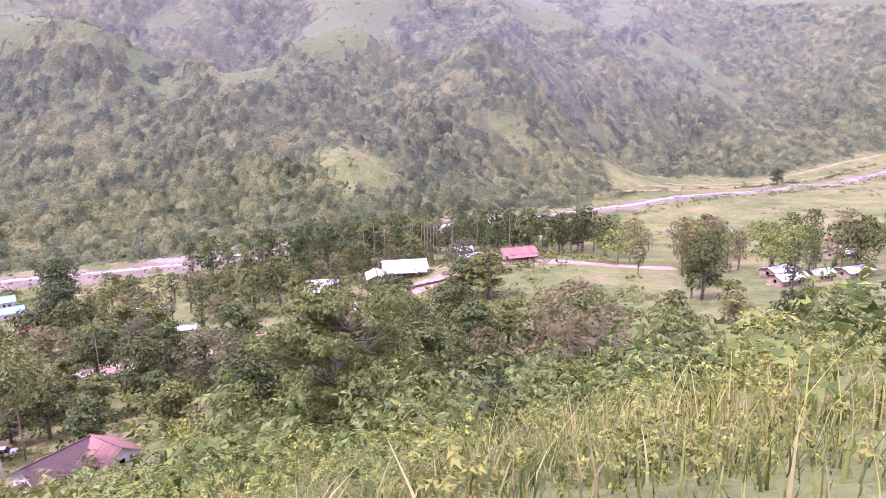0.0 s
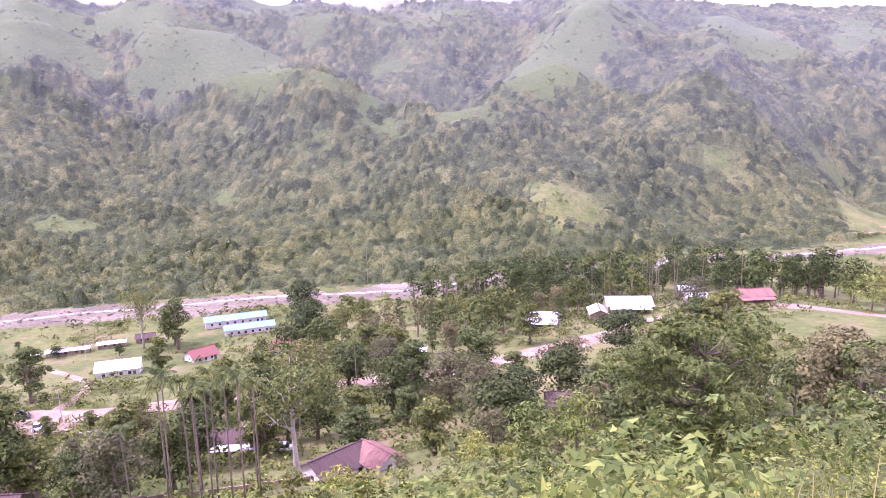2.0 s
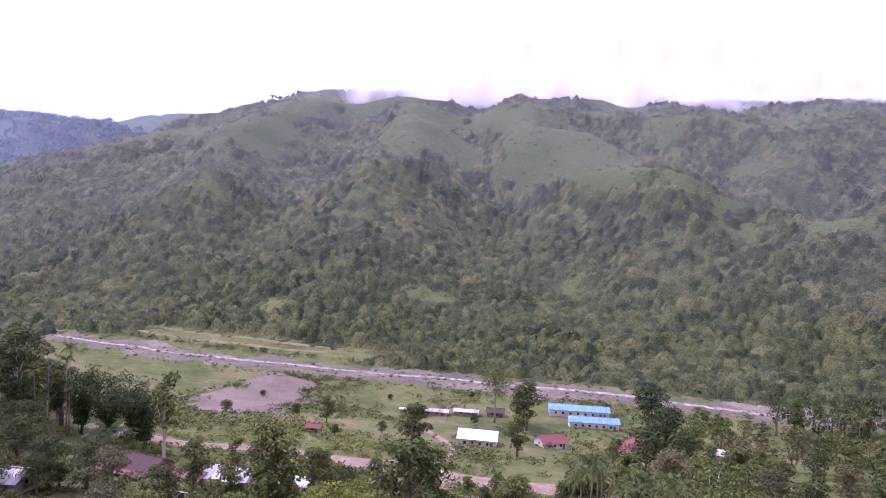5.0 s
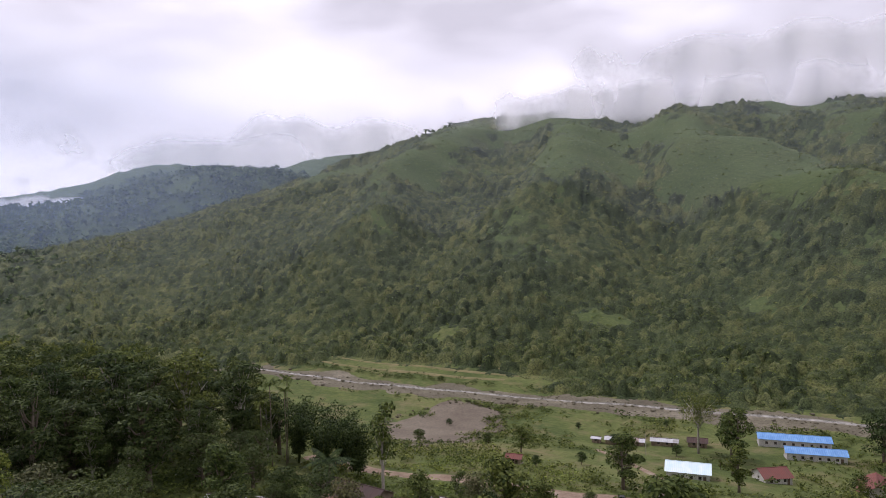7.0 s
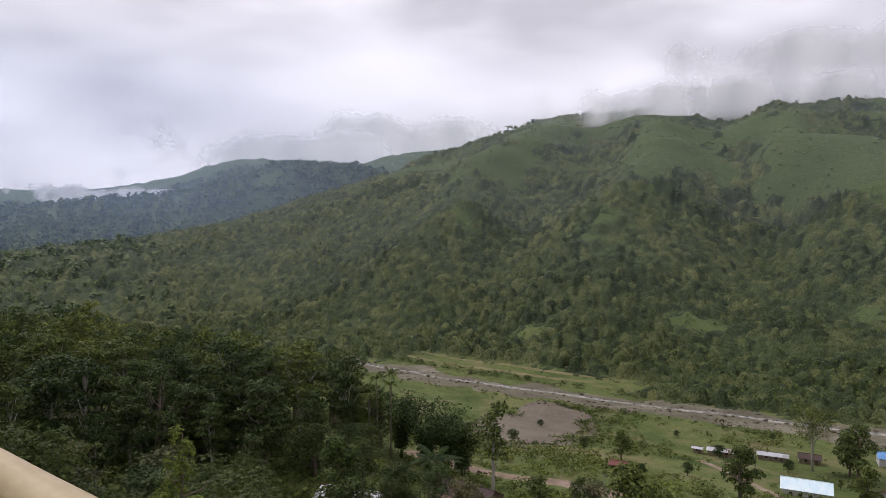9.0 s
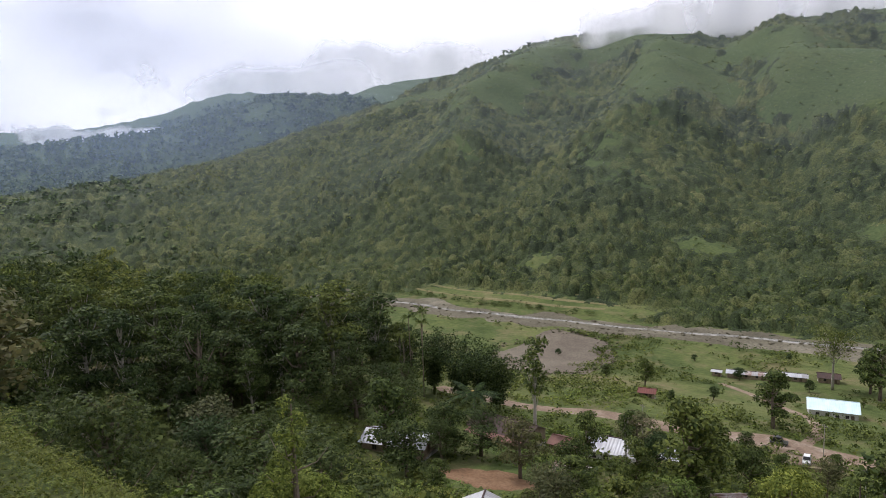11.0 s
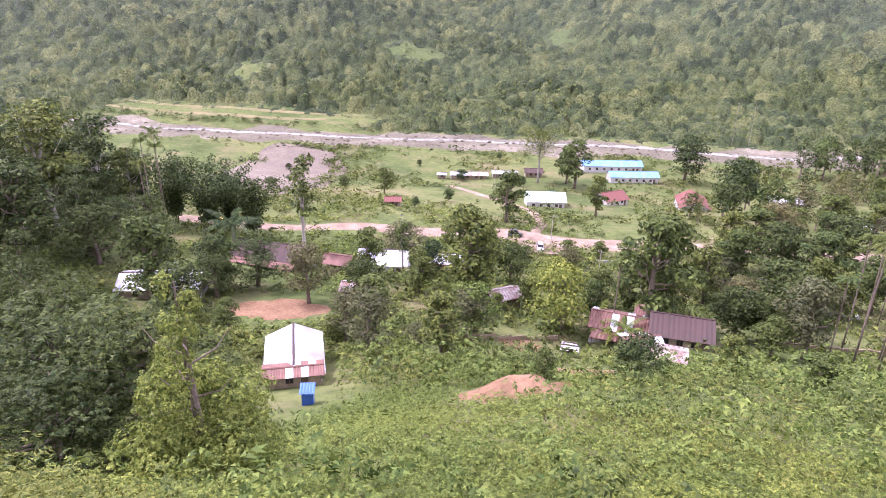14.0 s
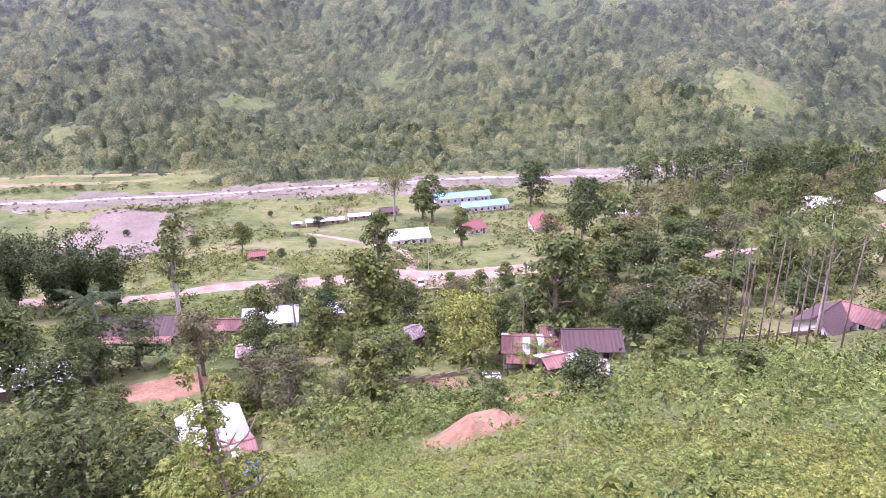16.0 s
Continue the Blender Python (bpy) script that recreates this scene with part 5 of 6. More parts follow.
def house(label, x, y, turn, w, d, tall, roof, wall, pitch=24, porch=None, windows=3, over=0.55, group="village houses", lift=0.0, panel=None, sheet=1.9):
    """A gabled house: the ridge runs along its own x; the front faces its own -y."""
    th = tagged(new("house"), label, "house", group)
    th.matrix_basis = pose(x, y, spot(x, y) + lift, 0, 0, turn)
    step = w / (windows + 1)
    hole = [(-w / 2 + step * (k + 0.7), -w / 2 + step * (k + 0.7) + 0.95, 1.0, 2.0) for k in range(windows)]
    door = (w / 2 - step * 0.75, w / 2 - step * 0.75 + 0.95, 0.0, 2.0)
    for name, long, m, ops in (("front_wall", w, pose(0, -d / 2, 0), hole + [door]), ("back_wall", w, pose(0, d / 2, 0), hole),
                               ("side_wall", d - 0.17, pose(-w / 2 + 0.08, 0, 0, 0, 0, 90), [(-0.5, 0.5, 1.0, 2.0)]), ("side_wall", d - 0.17, pose(w / 2 - 0.08, 0, 0, 0, 0, 90), [(-0.5, 0.5, 1.0, 2.0)])):
        bm = bmesh.new()
        wall_side(bm, long, tall, ops, m)
        if name == "side_wall":
            h, e = (d / 2) * math.tan(radians(pitch)), long / 2
            vs = [bm.verts.new(m @ Vector(p)) for p in ((-e, -0.08, tall), (e, -0.08, tall), (0, -0.08, tall + h), (-e, 0.08, tall), (e, 0.08, tall), (0, 0.08, tall + h))]
            for q in ((0, 1, 2), (5, 4, 3), (0, 3, 4, 1), (1, 4, 5, 2), (2, 5, 3, 0)):
                bm.faces.new([vs[i] for i in q])
        bmesh.ops.remove_doubles(bm, verts=bm.verts[:], dist=0.0005)
        part(name, bm, wall, th)
    for side, m0 in ((-1, pose(0, -d / 2, 0)), (1, pose(0, d / 2, 0))):
        for o in hole:
            bm = bmesh.new()
            for x0, x1, z0, z1 in ((o[0], o[1], o[2], o[2] + 0.07), (o[0], o[1], o[3] - 0.07, o[3]), (o[0], o[0] + 0.07, o[2] + 0.07, o[3] - 0.07), (o[1] - 0.07, o[1], o[2] + 0.07, o[3] - 0.07), ((o[0] + o[1]) / 2 - 0.03, (o[0] + o[1]) / 2 + 0.03, o[2] + 0.07, o[3] - 0.07)):
                box(bm, x0, x1, -0.06, 0.06, z0, z1, m0)
            wf = part("window", bm, TIMBER, th)
            bm = bmesh.new()
            box(bm, o[0] + 0.05, o[1] - 0.05, -0.015, 0.015, o[2] + 0.05, o[3] - 0.05, m0)
            part("pane", bm, DARK, wf)
    bm = bmesh.new()
    box(bm, door[0] + 0.03, door[1] - 0.03, -d / 2 - 0.03, -d / 2 + 0.03, 0, 1.97)
    dr = part("door", bm, TIMBER, th, "dark timber door")
    bm = bmesh.new()
    box(bm, door[0] + 0.1, door[0] + 0.14, -d / 2 - 0.09, -d / 2 - 0.03, 0.95, 1.1)
    part("handle", bm, CONCRETE, dr)
    run = (d / 2 + over) / math.cos(radians(pitch))
    top = tall + (d / 2) * math.tan(radians(pitch)) + 0.09
    sheets = max(2, int(w / sheet))
    for s in (0, 180):
        for k in range(sheets):
            bm = bmesh.new()
            ww = (w + 2 * over) / sheets
            corrugated(bm, ww + 0.08, run, pitch)
            bm.transform(pose(0, 0, top, 0, 0, s) @ pose(-(w + 2 * over) / 2 + ww * (k + 0.5), 0, 0.006 * (k % 2)))
            part("roof_sheet", bm, panel if panel and (k * 5 + 3 * (s > 0)) % 7 in (1, 4) else TIN_DULL if roof is TIN and (k * 3 + (s > 0)) % 5 == 2 else roof, th)
    bm = bmesh.new()
    tube(bm, [(-w / 2 - over, 0, top + 0.02), (w / 2 + over, 0, top + 0.02)], [0.14, 0.14], 6)
    part("ridge_cap", bm, RUST if roof is TIN else roof, th)
    if porch:
        bm = bmesh.new()
        corrugated(bm, w * 0.94, 2.6, 12)
        bm.transform(pose(0, -d / 2 - 0.02, tall - 0.12))
        part("porch_roof", bm, porch, th, "lower rust-streaked porch sheet")
        for k in (-1, 0, 1):
            bm = bmesh.new()
            tube(bm, [(k * w * 0.44, -d / 2 - 2.35, -0.8), (k * w * 0.44, -d / 2 - 2.35, tall - 0.65)], [0.07, 0.06], 6)
            part("post", bm, TIMBER, th)
    bm = bmesh.new()
    box(bm, -w / 2 - 0.15, w / 2 + 0.15, -d / 2 - 0.15, d / 2 + 0.15, -1.6, -0.02)
    part("plinth", bm, CONCRETE, th)
    return th


house("small house with a bright tin roof and a rust-patched porch", -131, 17.5, -43, 9.0, 6.4, 2.5, TIN, BAMBOO, 24, None, panel=TIN_DULL, sheet=1.1)
house("rust-patched tin lean-to house front with timber walls", -126.9, 13.6, 47, 6.4, 2.6, 2.0, RUST_SHEET, BAMBOO, 14, None, 1, over=0.4, panel=TIN, sheet=0.8)
house("grey plastered house with a pale tin roof", -157, 66, 30, 9.5, 7, 2.7, TIN, PLASTER, 26)
house("long low house with a dark rust-brown sheet roof", -177, 54, 20, 15, 7.5, 2.8, RUST, BAMBOO, 26, RUST_SHEET)
house("narrow annexe with a brick-red rusty sheet roof", -163, 60, 20, 7, 4.5, 2.3, RUST_SHEET, BAMBOO, 20, None, 1, sheet=1.0)
house("low house with a white tin roof under the trees", -171, 25, 40, 12.5, 7, 2.4, TIN, BAMBOO, 20)
house("small hut with a red painted roof", -199, 120, 35, 4.2, 3.2, 2.0, RED, BAMBOO, 24, None, 1)
house("white-walled hall with a pale blue sheet roof", -174, 172, 34, 13, 9, 2.9, PALE_BLUE, PLASTER, 22, None, 4)
house("long school block with a blue sheet roof", -183, 254, 36, 26, 7.5, 3.0, BLUE, PLASTER, 20, None, 7, group="school blocks")
house("long school block with a blue sheet roof", -168, 241, 36, 20, 7.0, 3.0, BLUE, PLASTER, 20, None, 6, group="school blocks")
house("house with a broad red painted roof", -134, 210, 115, 13, 10, 2.4, RED, PLASTER, 26)
house("house with a broad red painted roof", -159, 195, 60, 9, 8, 2.4, RED, PLASTER, 26)
house("low long shed with white tin sheets", -225, 202, 35, 15, 5, 2.1, TIN, BAMBOO, 14, None, 3, panel=TIN_RUST)
house("low shed with weathered white tin sheets", -214, 213, 35, 10, 5, 2.1, TIN, BAMBOO, 14, None, 2)
house("small house with a rust-red roof", -205, 222, 35, 7, 5, 2.3, RUST, BAMBOO, 24, None, 2)
house("small white tin hut in the meadow", -234, 195, 30, 3.2, 2.6, 2.0, TIN, BAMBOO, 18, None, 1)
house("cluster house with patched white and rusty tin", -107, 234, 25, 13, 7, 2.4, TIN, BAMBOO, 20, RUST, panel=RUST)
house("house with overlapping rusty and white tin sheets", -104, 61, 15, 9, 6, 2.4, RUST_SHEET, BAMBOO, 20, RUST_SHEET, panel=TIN, sheet=1.0)
house("house with a dark rust-brown hipped sheet roof", -95, 60, 20, 8, 6.4, 2.5, RUST, BAMBOO, 28)
house("small kitchen hut with a brown tin roof", -98.5, 53.5, 40, 4.6, 3.6, 2.0, RUST_SHEET, TIMBER, 18, None, 1, panel=TIN, sheet=1.0)
house("small outbuilding with a rusty sheet roof", -101, 68.5, 15, 6, 4.2, 2.3, RUST_SHEET, BAMBOO, 20, None, 1, panel=TIN_RUST, sheet=1.0)
house("lean-to shed roofed with rusty tin", -93.5, 48, 15, 4.5, 3.2, 1.9, TIN_RUST, TIMBER, 14, None, 1)
house("tiny grey plank shed with a tin roof", -107.5, 49.5, 20, 2.2, 2.0, 1.7, TIN, TIMBER, 10, None, 1, over=0.2)
house("small rusty roofed hut among trees", -127, 63, 60, 5, 4, 2.2, TIN_RUST, TIMBER, 22, None, 1)
house("small hut with patched rusty tin", -146, 46, 30, 5, 3.6, 2.0, TIN_RUST, TIMBER, 20, None, 1)
house("small house with a white tin roof", -150, 78, 30, 6.5, 5, 2.3, TIN, BAMBOO, 22, RED, 2)
house("house with a rusty roof behind trees", -94, 103, 25, 7, 5, 2.3, RUST, BAMBOO, 24, None, 2)
house("house with a half-rusted tin roof", -87, 115, 40, 7, 5, 2.3, TIN_RUST, BAMBOO, 24, None, 2)
house("L-shaped house with a maroon sheet roof", -58, 92, 60, 10, 7.0, 2.5, RUST, PLASTER, 28, sheet=1.2)
house("wing of the maroon house with a red-brown sheet roof", -52, 95, 150, 7, 6, 2.4, RUST_SHEET, PLASTER, 28, None, 2, sheet=1.2)
house("house with a red-brown roof among trees", -87, 107, 20, 9, 6, 2.4, RUST, BAMBOO, 24, TIN)
house("house with a wide white hipped tin roof", -41, 219, 10, 11, 8, 2.6, TIN, BAMBOO, 26, TIN)
house("large house with stacked white tin roofs", -13, 220, 12, 14, 9, 3.4, TIN, BAMBOO, 24, TIN)
house("house wing with a white tin roof", -22, 217, 100, 8, 6, 2.6, TIN, BAMBOO, 24, None, 2)
house("house with a maroon sheet roof and pale walls", 26, 233, 20, 12, 7, 2.8, RUST_SHEET, BAMBOO, 24, RUST_SHEET)
house("small house with a white tin roof", 10, 240, 10, 8, 5.5, 2.4, TIN, BAMBOO, 22, None, 2)
house("two-storey timber house in the trees", 8, 262, 10, 6, 5, 5.0, TIN, TIMBER, 24, None, 2)
house("house with a rust-brown roof below the slope", -23, 128, 20, 9, 6, 2.4, RUST, BAMBOO, 26, None, 2)
house("low shed with white tin sheets", -77, 190, 15, 7, 4, 2.1, TIN, BAMBOO, 16, None, 2)
r = np.random.default_rng(19)
for k, (x, y) in enumerate([(125, 200), (112, 196), (99, 188), (157, 262), (150, 250), (181, 310), (155, 372), (132, 380), (170, 330), (104, 204)]):
    house("village house with a pale tin roof among trees", x, y, 10 + 30 * r.random(), 7 + 4 * r.random(), 5.5, 2.4, RED if k == 5 else TIN, BAMBOO, 22, None, 2)
house("small field hut on the far bank", -388, 256, 20, 5, 4, 2.2, TIN, BAMBOO, 22, None, 1)
# ---- cloud on the ridge and in the far valley, and painted distance haze ----
def cloud_mat(name, scale, low, high):
    def build(t, b):
        c = t.nodes.new("ShaderNodeTexCoord")
        uv = t.nodes.new("ShaderNodeSeparateXYZ")
        t.links.new(c.outputs["UV"], uv.inputs[0])
        n = add(t, "ShaderNodeTexNoise", Scale=scale, Detail=4.0, Roughness=0.5)
        t.links.new(c.outputs["Object"], n.inputs["Vector"])

        def hump(socket, a, bb, cc, d):
            r = ramp_of(t, [(a, (0, 0, 0)), (bb, (1, 1, 1)), (cc, (1, 1, 1)), (d, (0, 0, 0))])
            r.color_ramp.interpolation = "EASE"
            t.links.new(socket, r.inputs[0])
            return r.outputs[0]
        m = blend(t, 1.0, hump(uv.outputs["X"], 0.0, 0.4, 0.6, 1.0), hump(uv.outputs["Y"], 0.0, 0.45, 0.6, 1.0), "MULTIPLY")
        add_n = t.nodes.new("ShaderNodeMath")
        add_n.operation = "MULTIPLY_ADD"
        t.links.new(n.outputs["Fac"], add_n.inputs[0])
        add_n.inputs[1].default_value = 2.6
        t.links.new(m, add_n.inputs[2])
        r = ramp_of(t, [(low, (0, 0, 0)), (high, (1, 1, 1))])
        r.color_ramp.interpolation = "EASE"
        half = t.nodes.new("ShaderNodeMath")
        half.operation = "MULTIPLY"
        half.inputs[1].default_value = 0.4
        t.links.new(add_n.outputs[0], half.inputs[0])
        t.links.new(half.outputs[0], r.inputs[0])
        edge = blend(t, 1.0, r.outputs[0], hump(uv.outputs["Y"], 0.0, 0.3, 0.7, 1.0), "MULTIPLY")
        edge = blend(t, 1.0, edge, hump(uv.outputs["X"], 0.0, 0.1, 0.9, 1.0), "MULTIPLY")
        df, tl, tr = t.nodes.new("ShaderNodeBsdfDiffuse"), t.nodes.new("ShaderNodeBsdfTranslucent"), t.nodes.new("ShaderNodeBsdfTransparent")
        for s in (df, tl):
            s.inputs["Color"].default_value = (0.93, 0.93, 0.95, 1)
        a, q = add(t, "ShaderNodeMixShader", Fac=0.5), t.nodes.new("ShaderNodeMixShader")
        t.links.new(df.outputs[0], a.inputs[1])
        t.links.new(tl.outputs[0], a.inputs[2])
        t.links.new(edge, q.inputs[0])
        t.links.new(tr.outputs[0], q.inputs[1])
        t.links.new(a.outputs[0], q.inputs[2])
        t.links.new(q.outputs[0], t.nodes["Material Output"].inputs["Surface"])
    return material(name, build)


def cloud_bank(az0, az1, dist, z0, z1, mat, label, lean=60):
    """A curved soft sheet that leans back as it rises, for cloud and for painted distance haze."""
    n, m = 60, 8
    v, uv = [], []
    for i in range(n + 1):
        for j in range(m + 1):
            a, t = az0 + (az1 - az0) * i / n, j / m
            d = dist + lean * t + 14 * math.sin(i * 0.7) * (0.3 + t)
            p = bearing(a, 0, d)
            v.append((p[0], p[1], z0 + (z1 - z0) * t))
            uv.append((i / n, t))
    ii = np.arange((n + 1) * (m + 1)).reshape(n + 1, m + 1)
    f = np.stack([ii[:-1, :-1], ii[1:, :-1], ii[1:, 1:], ii[:-1, 1:]], -1).reshape(-1, 4)
    ob = mesh_object("cloud_bank", v, f, mat, smooth=True)
    layer = ob.data.uv_layers.new(name="sheet")
    layer.data.foreach_set("uv", np.array(uv, np.float32)[f.ravel()].ravel())
    ob.visible_shadow = False
    return tagged(ob, label, "cloud", kind="structure")


MIST = cloud_mat("mist", 0.012, 0.45, 0.88)
WISP = cloud_mat("wisp", 0.012, 0.66, 0.90)
PUFF = cloud_mat("cumulus", 0.0028, 0.54, 0.86)
cloud_bank(55, 14, 925, 112, 198, MIST, "soft white cloud lying on the mountain ridge", 12)
cloud_bank(47, 0, 940, 112, 262, MIST, "thick grey cloud sinking on the mountain ridge", 12)
cloud_bank(26, -6, 990, 130, 200, WISP, "thin white mist on the mountain ridge")
cloud_bank(77.5, 64.5, 2050, 108, 175, WISP, "white mist hanging in the far valley", 30)
cloud_bank(96, 79, 2450, 40, 150, WISP, "low white cloud before the far mountains", 30)
cloud_bank(88, 60, 3300, 60, 520, PUFF, "grey heaped cloud behind the far mountains", 60)
cloud_bank(76, 52, 3400, 120, 640, PUFF, "grey heaped cloud over the far mountains", 60)


# distance haze painted as faint blue see-through sheets, not banks of mist
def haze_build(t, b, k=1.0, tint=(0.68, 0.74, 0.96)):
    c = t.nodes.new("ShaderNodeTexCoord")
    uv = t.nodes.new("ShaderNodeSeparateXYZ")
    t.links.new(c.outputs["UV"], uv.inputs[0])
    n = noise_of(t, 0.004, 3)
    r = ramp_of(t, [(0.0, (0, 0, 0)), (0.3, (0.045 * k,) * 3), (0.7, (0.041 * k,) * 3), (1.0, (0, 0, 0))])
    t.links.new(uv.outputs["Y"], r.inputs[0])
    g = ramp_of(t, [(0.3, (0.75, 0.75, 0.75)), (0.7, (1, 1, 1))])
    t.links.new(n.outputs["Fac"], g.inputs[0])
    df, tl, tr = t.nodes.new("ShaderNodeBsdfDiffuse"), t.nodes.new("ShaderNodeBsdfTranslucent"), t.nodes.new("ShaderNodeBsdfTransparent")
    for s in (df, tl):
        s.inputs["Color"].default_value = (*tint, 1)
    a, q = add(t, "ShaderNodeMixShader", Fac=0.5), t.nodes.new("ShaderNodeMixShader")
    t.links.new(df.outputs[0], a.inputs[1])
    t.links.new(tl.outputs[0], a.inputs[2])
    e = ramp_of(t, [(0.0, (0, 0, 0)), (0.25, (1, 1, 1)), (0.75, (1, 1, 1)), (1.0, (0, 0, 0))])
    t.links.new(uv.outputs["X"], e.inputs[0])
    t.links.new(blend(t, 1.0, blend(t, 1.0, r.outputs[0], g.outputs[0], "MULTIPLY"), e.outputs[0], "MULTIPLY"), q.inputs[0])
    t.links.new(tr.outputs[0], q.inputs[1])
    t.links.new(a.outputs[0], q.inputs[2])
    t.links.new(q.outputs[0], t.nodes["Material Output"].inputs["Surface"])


HAZE = material("thin_haze_tint", lambda t, b: haze_build(t, b, 0.9))
DEEP = material("valley_haze_tint", lambda t, b: haze_build(t, b, 4.0, (0.50, 0.68, 1.0)))
cloud_bank(120, -50, 430, -85, 170, HAZE, "bluish tinted sheet painting distance haze over the foot of the mountain", 160)
cloud_bank(120, -50, 600, -80, 230, HAZE, "bluish tinted sheet painting distance haze over the lower mountain slope", 160)
cloud_bank(120, -50, 800, -60, 330, HAZE, "bluish tinted sheet painting distance haze before the upper mountain slope", 160)


# stronger blue sheets paint the haze of the far valley
FAINT = material("far_haze_tint", lambda t, b: haze_build(t, b, 1.6, (0.50, 0.68, 1.0)))
cloud_bank(172, 58, 985, -90, 330, DEEP, "blue tinted sheet painting haze behind the mountain's shoulder", 60)
cloud_bank(172, 52, 1300, -90, 400, DEEP, "blue tinted sheet painting distance haze in the far valley", 120)
cloud_bank(172, 40, 2200, -90, 560, FAINT, "blue tinted sheet painting distance haze before the far mountains", 120)


# ---- the vehicle's grab bar, and the steel frame at the road's edge ----
CREAM = two_scale("cream_paint", [(0.3, (0.38, 0.29, 0.155)), (0.7, (0.46, 0.37, 0.22))], 2.0, 30.0, rough=0.35, fine=0.15, depth=0.002)
GALV = two_scale("weathered_steel", [(0.3, (0.15, 0.135, 0.12)), (0.55, (0.22, 0.20, 0.18)), (0.72, (0.25, 0.165, 0.085))], 6.0, 60.0, rough=0.55, fine=0.35, depth=0.002)
# a bar of the moving vehicle, built as a fixed tube along the path
rail = tagged(new("handrail"), "cream painted round grab bar of the vehicle, stretched along the road edge", "handrail")
line = [Vector((-45.2, -20.4, -1.9))]
for x, y, z, ratio in ((-46.65, -21.66, -1.49, 1.1), (-48.62, -23.13, -1.51, 1.18), (-51.23, -24.91, -1.3, 1.18), (-54.09, -26.54, -1.02, 1.15), (-57.14, -27.98, -0.75, 1.1), (-60.34, -29.17, -0.49, 1.08), (-62.95, -30.01, -0.60, 0.855), (-65.80, -30.53, -1.06, 0.727)):
    for ahead in (0.3, 1.5):
        line.append(Vector((x - 0.39 * 0.35 - 0.92 * ahead, y + 0.92 * 0.35 - 0.39 * ahead, z - 0.35 / ratio - 0.045)))
bm = bmesh.new()
tube(bm, line, [0.04] * len(line), 16)
part("rail", bm, CREAM, rail, smooth=True)
# unseen end posts, added so the bar stands on the ground
for p in (line[0], line[-1]):
    bm = bmesh.new()
    tube(bm, [p, Vector((p.x, p.y, spot(p.x, p.y) - 0.3))], [0.026, 0.026], 12)
    part("post", bm, CREAM, rail, smooth=True)


def beam(bm, a, c, w, h):
    d = Vector(c) - Vector(a)
    box(bm, 0, d.length, -w / 2, w / 2, -h / 2, h / 2, Matrix.Translation(a) @ d.to_track_quat("X", "Z").to_matrix().to_4x4())


frame_thing = tagged(new("steel_frame"), "weathered galvanised steel angle frame with rust on top", "steel frame")
A, B, C, D = Vector((-67.44, -29.61, -2.52)), Vector((-66.91, -29.17, -2.69)), Vector((-66.54, -29.73, -2.56)), Vector((-67.58, -29.74, -2.63))
for name, p, q in (("top_beam", A, B), ("top_beam", B + Vector((0.02, -0.04, 0)), C)):
    bm = bmesh.new()
    beam(bm, p, q, 0.06, 0.05)
    part(name, bm, GALV, frame_thing)
for p, dx, dy in ((A.lerp(B, 0.1), -0.05, 0.02), (B + Vector((0.0, 0.0, -0.02)), 0.02, -0.03), (B.lerp(C, 0.12), 0, 0), (C, 0, 0), (D, -0.2, -0.12), (D + Vector((0.04, 0.03, 0)), 0.1, 0.02)):
    bm = bmesh.new()
    g = spot(p.x + dx, p.y + dy)
    beam(bm, p + Vector((0, 0, -0.03)), (p.x + dx, p.y + dy, g - 0.3), 0.045, 0.04)
    part("leg", bm, GALV, frame_thing)


# ---- vehicles, poles, walls and small things ----
PAINT_DARK = roof_mat("dark_car_paint", (0.05, 0.05, 0.055), (0.08, 0.08, 0.085), -0.6, 0.3, 0.2)
PAINT_WHITE = roof_mat("white_car_paint", (0.7, 0.7, 0.7), (0.62, 0.62, 0.62), -0.6, 0.3, 0.1)
YELLOW = roof_mat("yellow_paint", (0.6, 0.36, 0.03), (0.5, 0.3, 0.04), -0.2, 0.4, 0.0)


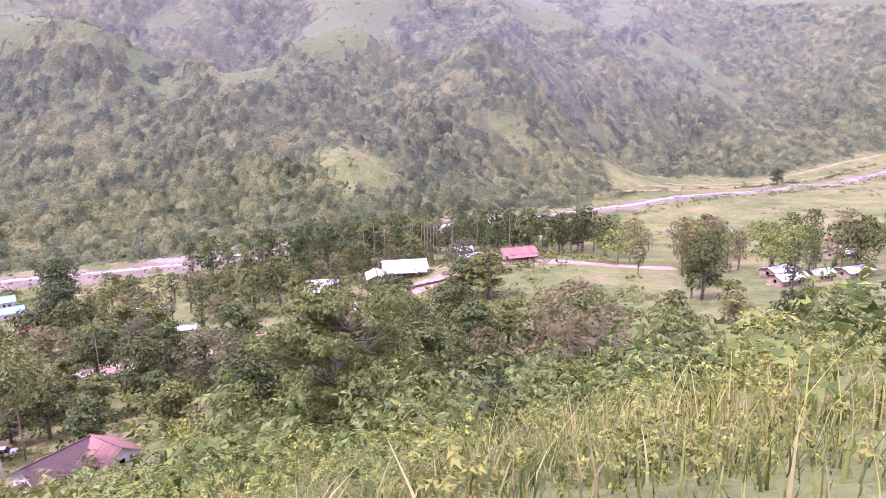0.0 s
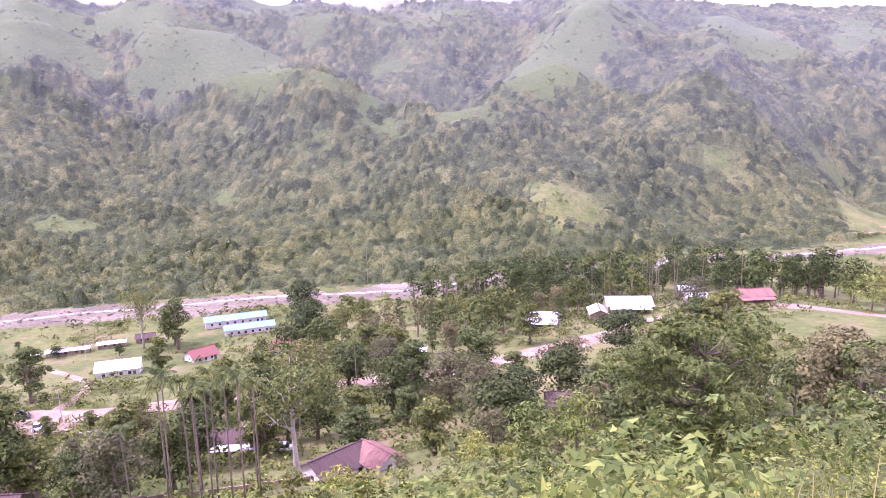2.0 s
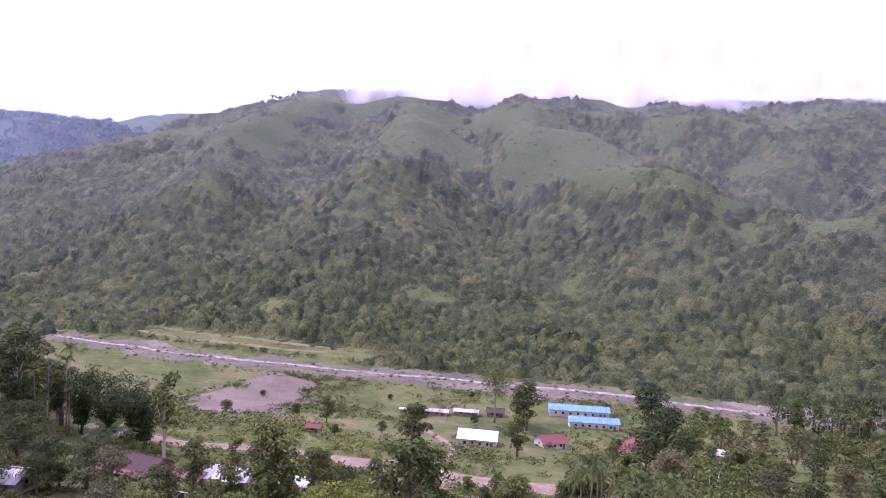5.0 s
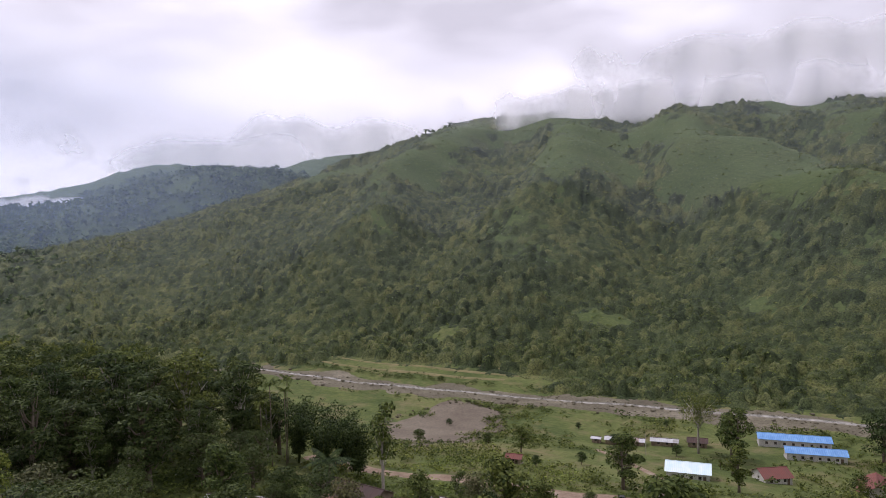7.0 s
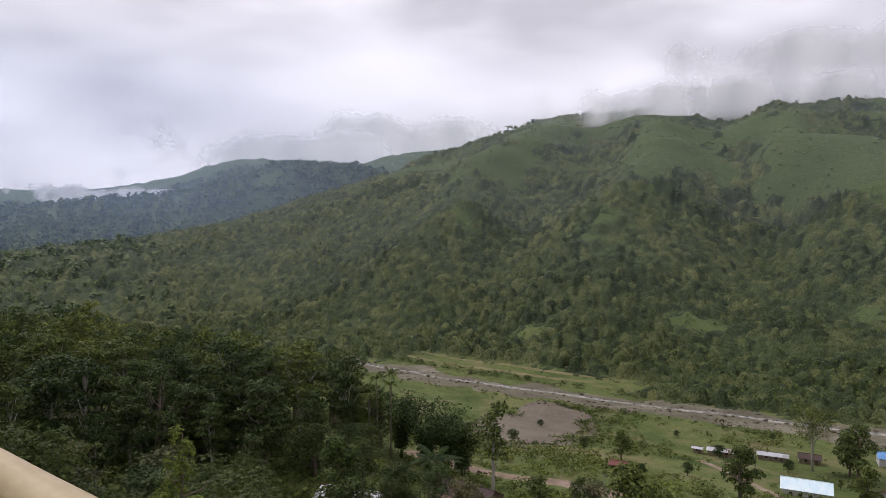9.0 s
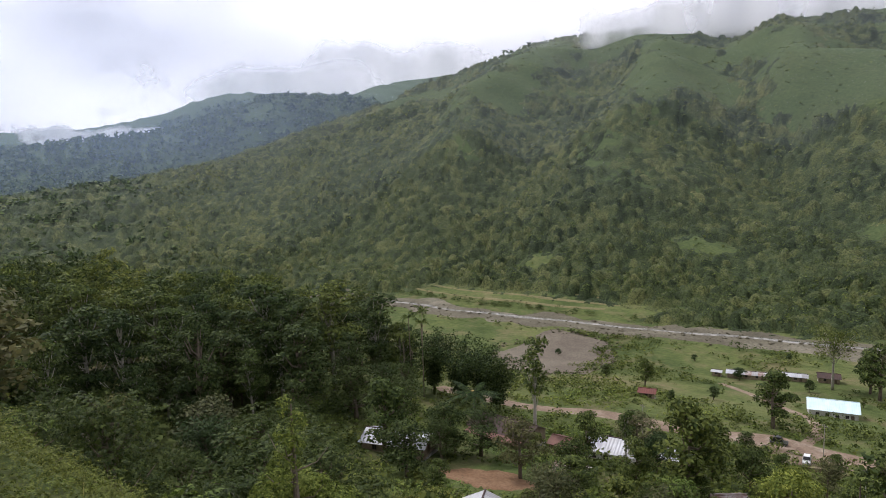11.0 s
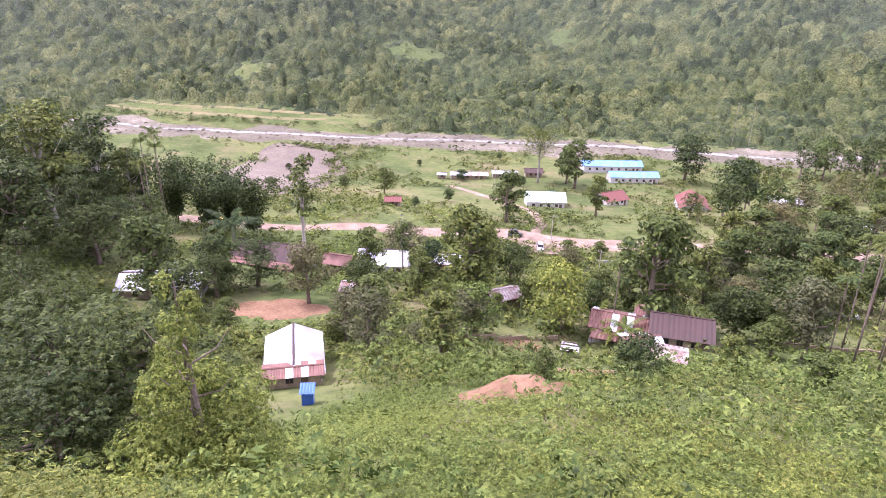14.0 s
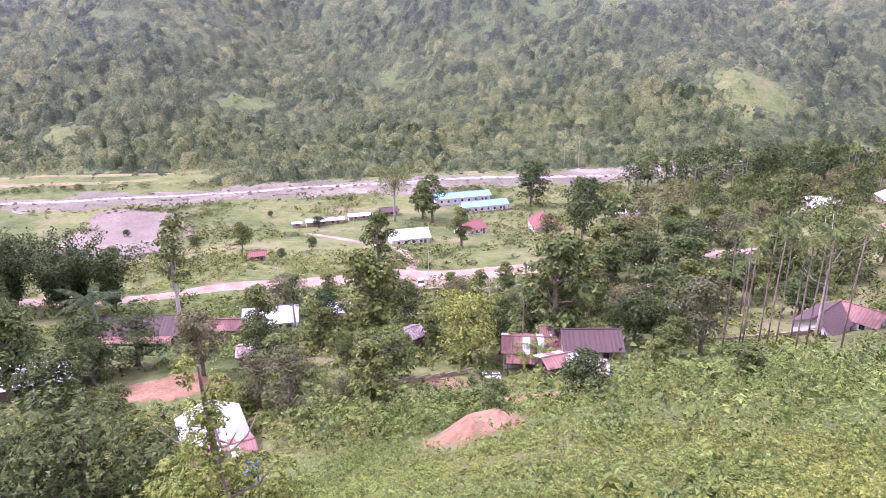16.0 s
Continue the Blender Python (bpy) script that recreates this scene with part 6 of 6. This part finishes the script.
def car(x, y, turn, paint, label, tall=1.55):
    th = tagged(new("car"), label, "car", "parked vehicles")
    th.matrix_basis = pose(x, y, spot(x, y) + 0.16, 0, 0, turn)
    bm = bmesh.new()
    box(bm, -2.0, 2.0, -0.82, 0.82, 0.25, 0.95)
    bmesh.ops.bevel(bm, geom=bm.edges[:], offset=0.15, segments=2, affect="EDGES")
    part("body", bm, paint, th, smooth=True)
    bm = bmesh.new()
    vs = [bm.verts.new(p) for p in ((-1.5, -0.74, 0.93), (1.0, -0.74, 0.93), (1.0, 0.74, 0.93), (-1.5, 0.74, 0.93), (-1.1, -0.62, tall), (0.4, -0.62, tall), (0.4, 0.62, tall), (-1.1, 0.62, tall))]
    for q in ((4, 5, 6, 7), (0, 1, 5, 4), (1, 2, 6, 5), (2, 3, 7, 6), (3, 0, 4, 7)):
        bm.faces.new([vs[i] for i in q])
    part("windows", bm, DARK, th, "dark window glass")
    bm = bmesh.new()
    box(bm, -1.15, 0.45, -0.64, 0.64, tall - 0.02, tall + 0.06)
    part("roof", bm, paint, th)
    for wx in (-1.25, 1.25):
        for wy in (-0.78, 0.78):
            bm = bmesh.new()
            tube(bm, [(wx, wy - 0.1, 0.18), (wx, wy + 0.1, 0.18)], [0.32, 0.32], 14)
            w = part("wheel", bm, DARK, th)
            bm = bmesh.new()
            tube(bm, [(wx, wy - 0.11, 0.18), (wx, wy + 0.11, 0.18)], [0.18, 0.18], 10)
            part("rim", bm, CONCRETE, w)
    for wy in (-0.6, 0.6):
        bm = bmesh.new()
        box(bm, 1.97, 2.03, wy - 0.14, wy + 0.14, 0.6, 0.75)
        part("headlight", bm, PLASTER, th)
    return th


car(-145, 113, -60, PAINT_WHITE, "pale car parked on the dirt lot")
car(-155.5, 118.5, 30, PAINT_DARK, "dark van parked beside the dirt road", 1.9)
car(-76, 106, 20, PAINT_WHITE, "white car parked near the areca palms")
car(-209, 66, 20, YELLOW, "yellow vehicle half hidden behind bamboo", 1.9)


def pole(x, y, tall, mat, label, arm=True):
    th = tagged(new("utility_pole"), label, "pole", "utility poles")
    th.location = (x, y, spot(x, y))
    bm = bmesh.new()
    tube(bm, [(0, 0, -0.4), (0, 0, tall)], [0.12, 0.08], 8)
    part("mast", bm, mat, th)
    if arm:
        bm = bmesh.new()
        box(bm, -0.7, 0.7, -0.05, 0.05, tall - 0.5, tall - 0.4)
        part("crossarm", bm, GALV, th)
        for k in (-0.6, 0, 0.6):
            bm = bmesh.new()
            tube(bm, [(k, 0, tall - 0.4), (k, 0, tall - 0.2)], [0.05, 0.03], 6)
            part("insulator", bm, PLASTER, th)


for x, y in ((-146, 121), (-120, 90), (-170, 88), (-90, 92), (-60, 150), (10, 215), (-205, 190)):
    pole(x, y, 8, PALE_BARK, "weathered timber utility pole in the village")
pole(-150, 330, 22, GALV, "tall grey steel pylon pole beside the river")
pole(-143, 335, 22, GALV, "tall grey steel pylon pole beside the river")


def low_wall(x0, y0, x1, y1, tall, mat, label):
    n = max(3, int(math.hypot(x1 - x0, y1 - y0) / 2.4))
    th = tagged(new("boundary_wall"), label, "wall", "boundary walls")
    ang = math.degrees(math.atan2(y1 - y0, x1 - x0))
    for k in range(n):
        t = (k + 0.5) / n
        x, y = x0 + (x1 - x0) * t, y0 + (y1 - y0) * t
        bm = bmesh.new()
        ll = math.hypot(x1 - x0, y1 - y0) / n
        box(bm, -ll / 2 + 0.02, ll / 2 - 0.02, -0.1, 0.1, -0.5, tall + 0.04 * (k % 2))
        bmesh.ops.bevel(bm, geom=bm.edges[:], offset=0.02, segments=1, affect="EDGES")
        bm.transform(pose(x, y, spot(x, y), 0, 0, ang))
        part("panel", bm, mat, th)


low_wall(-128, 108, -119, 113, 1.3, CONCRETE, "dark weathered concrete block wall")
low_wall(-143, 107, -136, 111, 1.0, BAMBOO, "low brown plank fence by the lot")
low_wall(-84, 73, -58, 90, 0.9, BAMBOO, "low bamboo fence around the palm garden")
low_wall(-12, 200, 22, 214, 0.9, TIMBER, "dark timber fence below the houses")
low_wall(-122, 43, -112, 55, 0.8, BAMBOO, "low bamboo fence beside the yard")

# blue water tank stand near the tin-roofed house
BLUE_TANK = roof_mat("blue_plastic", (0.03, 0.10, 0.42), (0.04, 0.12, 0.40), -0.6, 0.4, 0.0)
cabin = tagged(new("blue_cabin"), "small blue plastic toilet cabin on the slope", "cabin")
cabin.matrix_basis = pose(-119, 8.5, spot(-119, 8.5), 0, 0, 40)
bm = bmesh.new()
box(bm, -0.6, 0.6, -0.6, 0.6, -0.4, 1.9)
bmesh.ops.bevel(bm, geom=bm.edges[:], offset=0.05, segments=2, affect="EDGES")
part("body", bm, BLUE_TANK, cabin)
bm = bmesh.new()
corrugated(bm, 1.6, 1.7, 10, wave_len=0.3)
bm.transform(pose(0, 0.8, 2.1))
part("roof", bm, BLUE_TANK, cabin)
bm = bmesh.new()
box(bm, -0.4, 0.4, -0.66, -0.61, 0.05, 1.75)
part("door", bm, BLUE_TANK, cabin)

# boulders along the river bed and on the gravel flat
r = np.random.default_rng(23)


def rock_field(xs, ys, sizes, label, seed):
    bm = bmesh.new()
    bmesh.ops.create_icosphere(bm, subdivisions=1, radius=0.5)
    base = np.array([v.co[:] for v in bm.verts])
    tris = np.array([[v.index for v in f.verts] for f in bm.faces])
    bm.free()
    q = np.random.default_rng(seed)
    n = len(xs)
    v = base[None] * (1 + 0.3 * q.normal(size=(n, len(base), 1))) * sizes[:, None, None] * np.array([1, 1, 0.6])
    v = v + np.stack([xs, ys, lie(xs, ys) + 0.35], 1)[:, None]
    f = (np.arange(n)[:, None, None] * len(base) + tris[None]).reshape(-1, 3)
    return tagged(mesh_object("boulders", v.reshape(-1, 3), f, GRAVEL), label, "boulders", kind="stuff")


line = smooth_line(RIVER, 1.0)
pick = line[r.integers(0, len(line), 1500)]
rock_field(pick[:, 0] + r.normal(size=1500) * 4, pick[:, 1] + r.normal(size=1500) * 7 - 3, 0.7 + 1.9 * r.random(1500) ** 3, "pale boulders strewn along the river bed", 3)
xs, ys = strew(1500, -350, -225, 90, 220, r)
u, v = (xs + 290) * math.cos(radians(128)) + (ys - 157) * math.sin(radians(128)), (ys - 157) * math.cos(radians(128)) - (xs + 290) * math.sin(radians(128))
k = np.abs(np.hypot(u / 57, v / 26) - 0.97) < 0.10 + 0.1 * wave(xs, ys, 12, 91)
rock_field(xs[k], ys[k], 0.7 + 1.5 * r.random(k.sum()) ** 3, "reddish boulders on the gravel flat", 4)
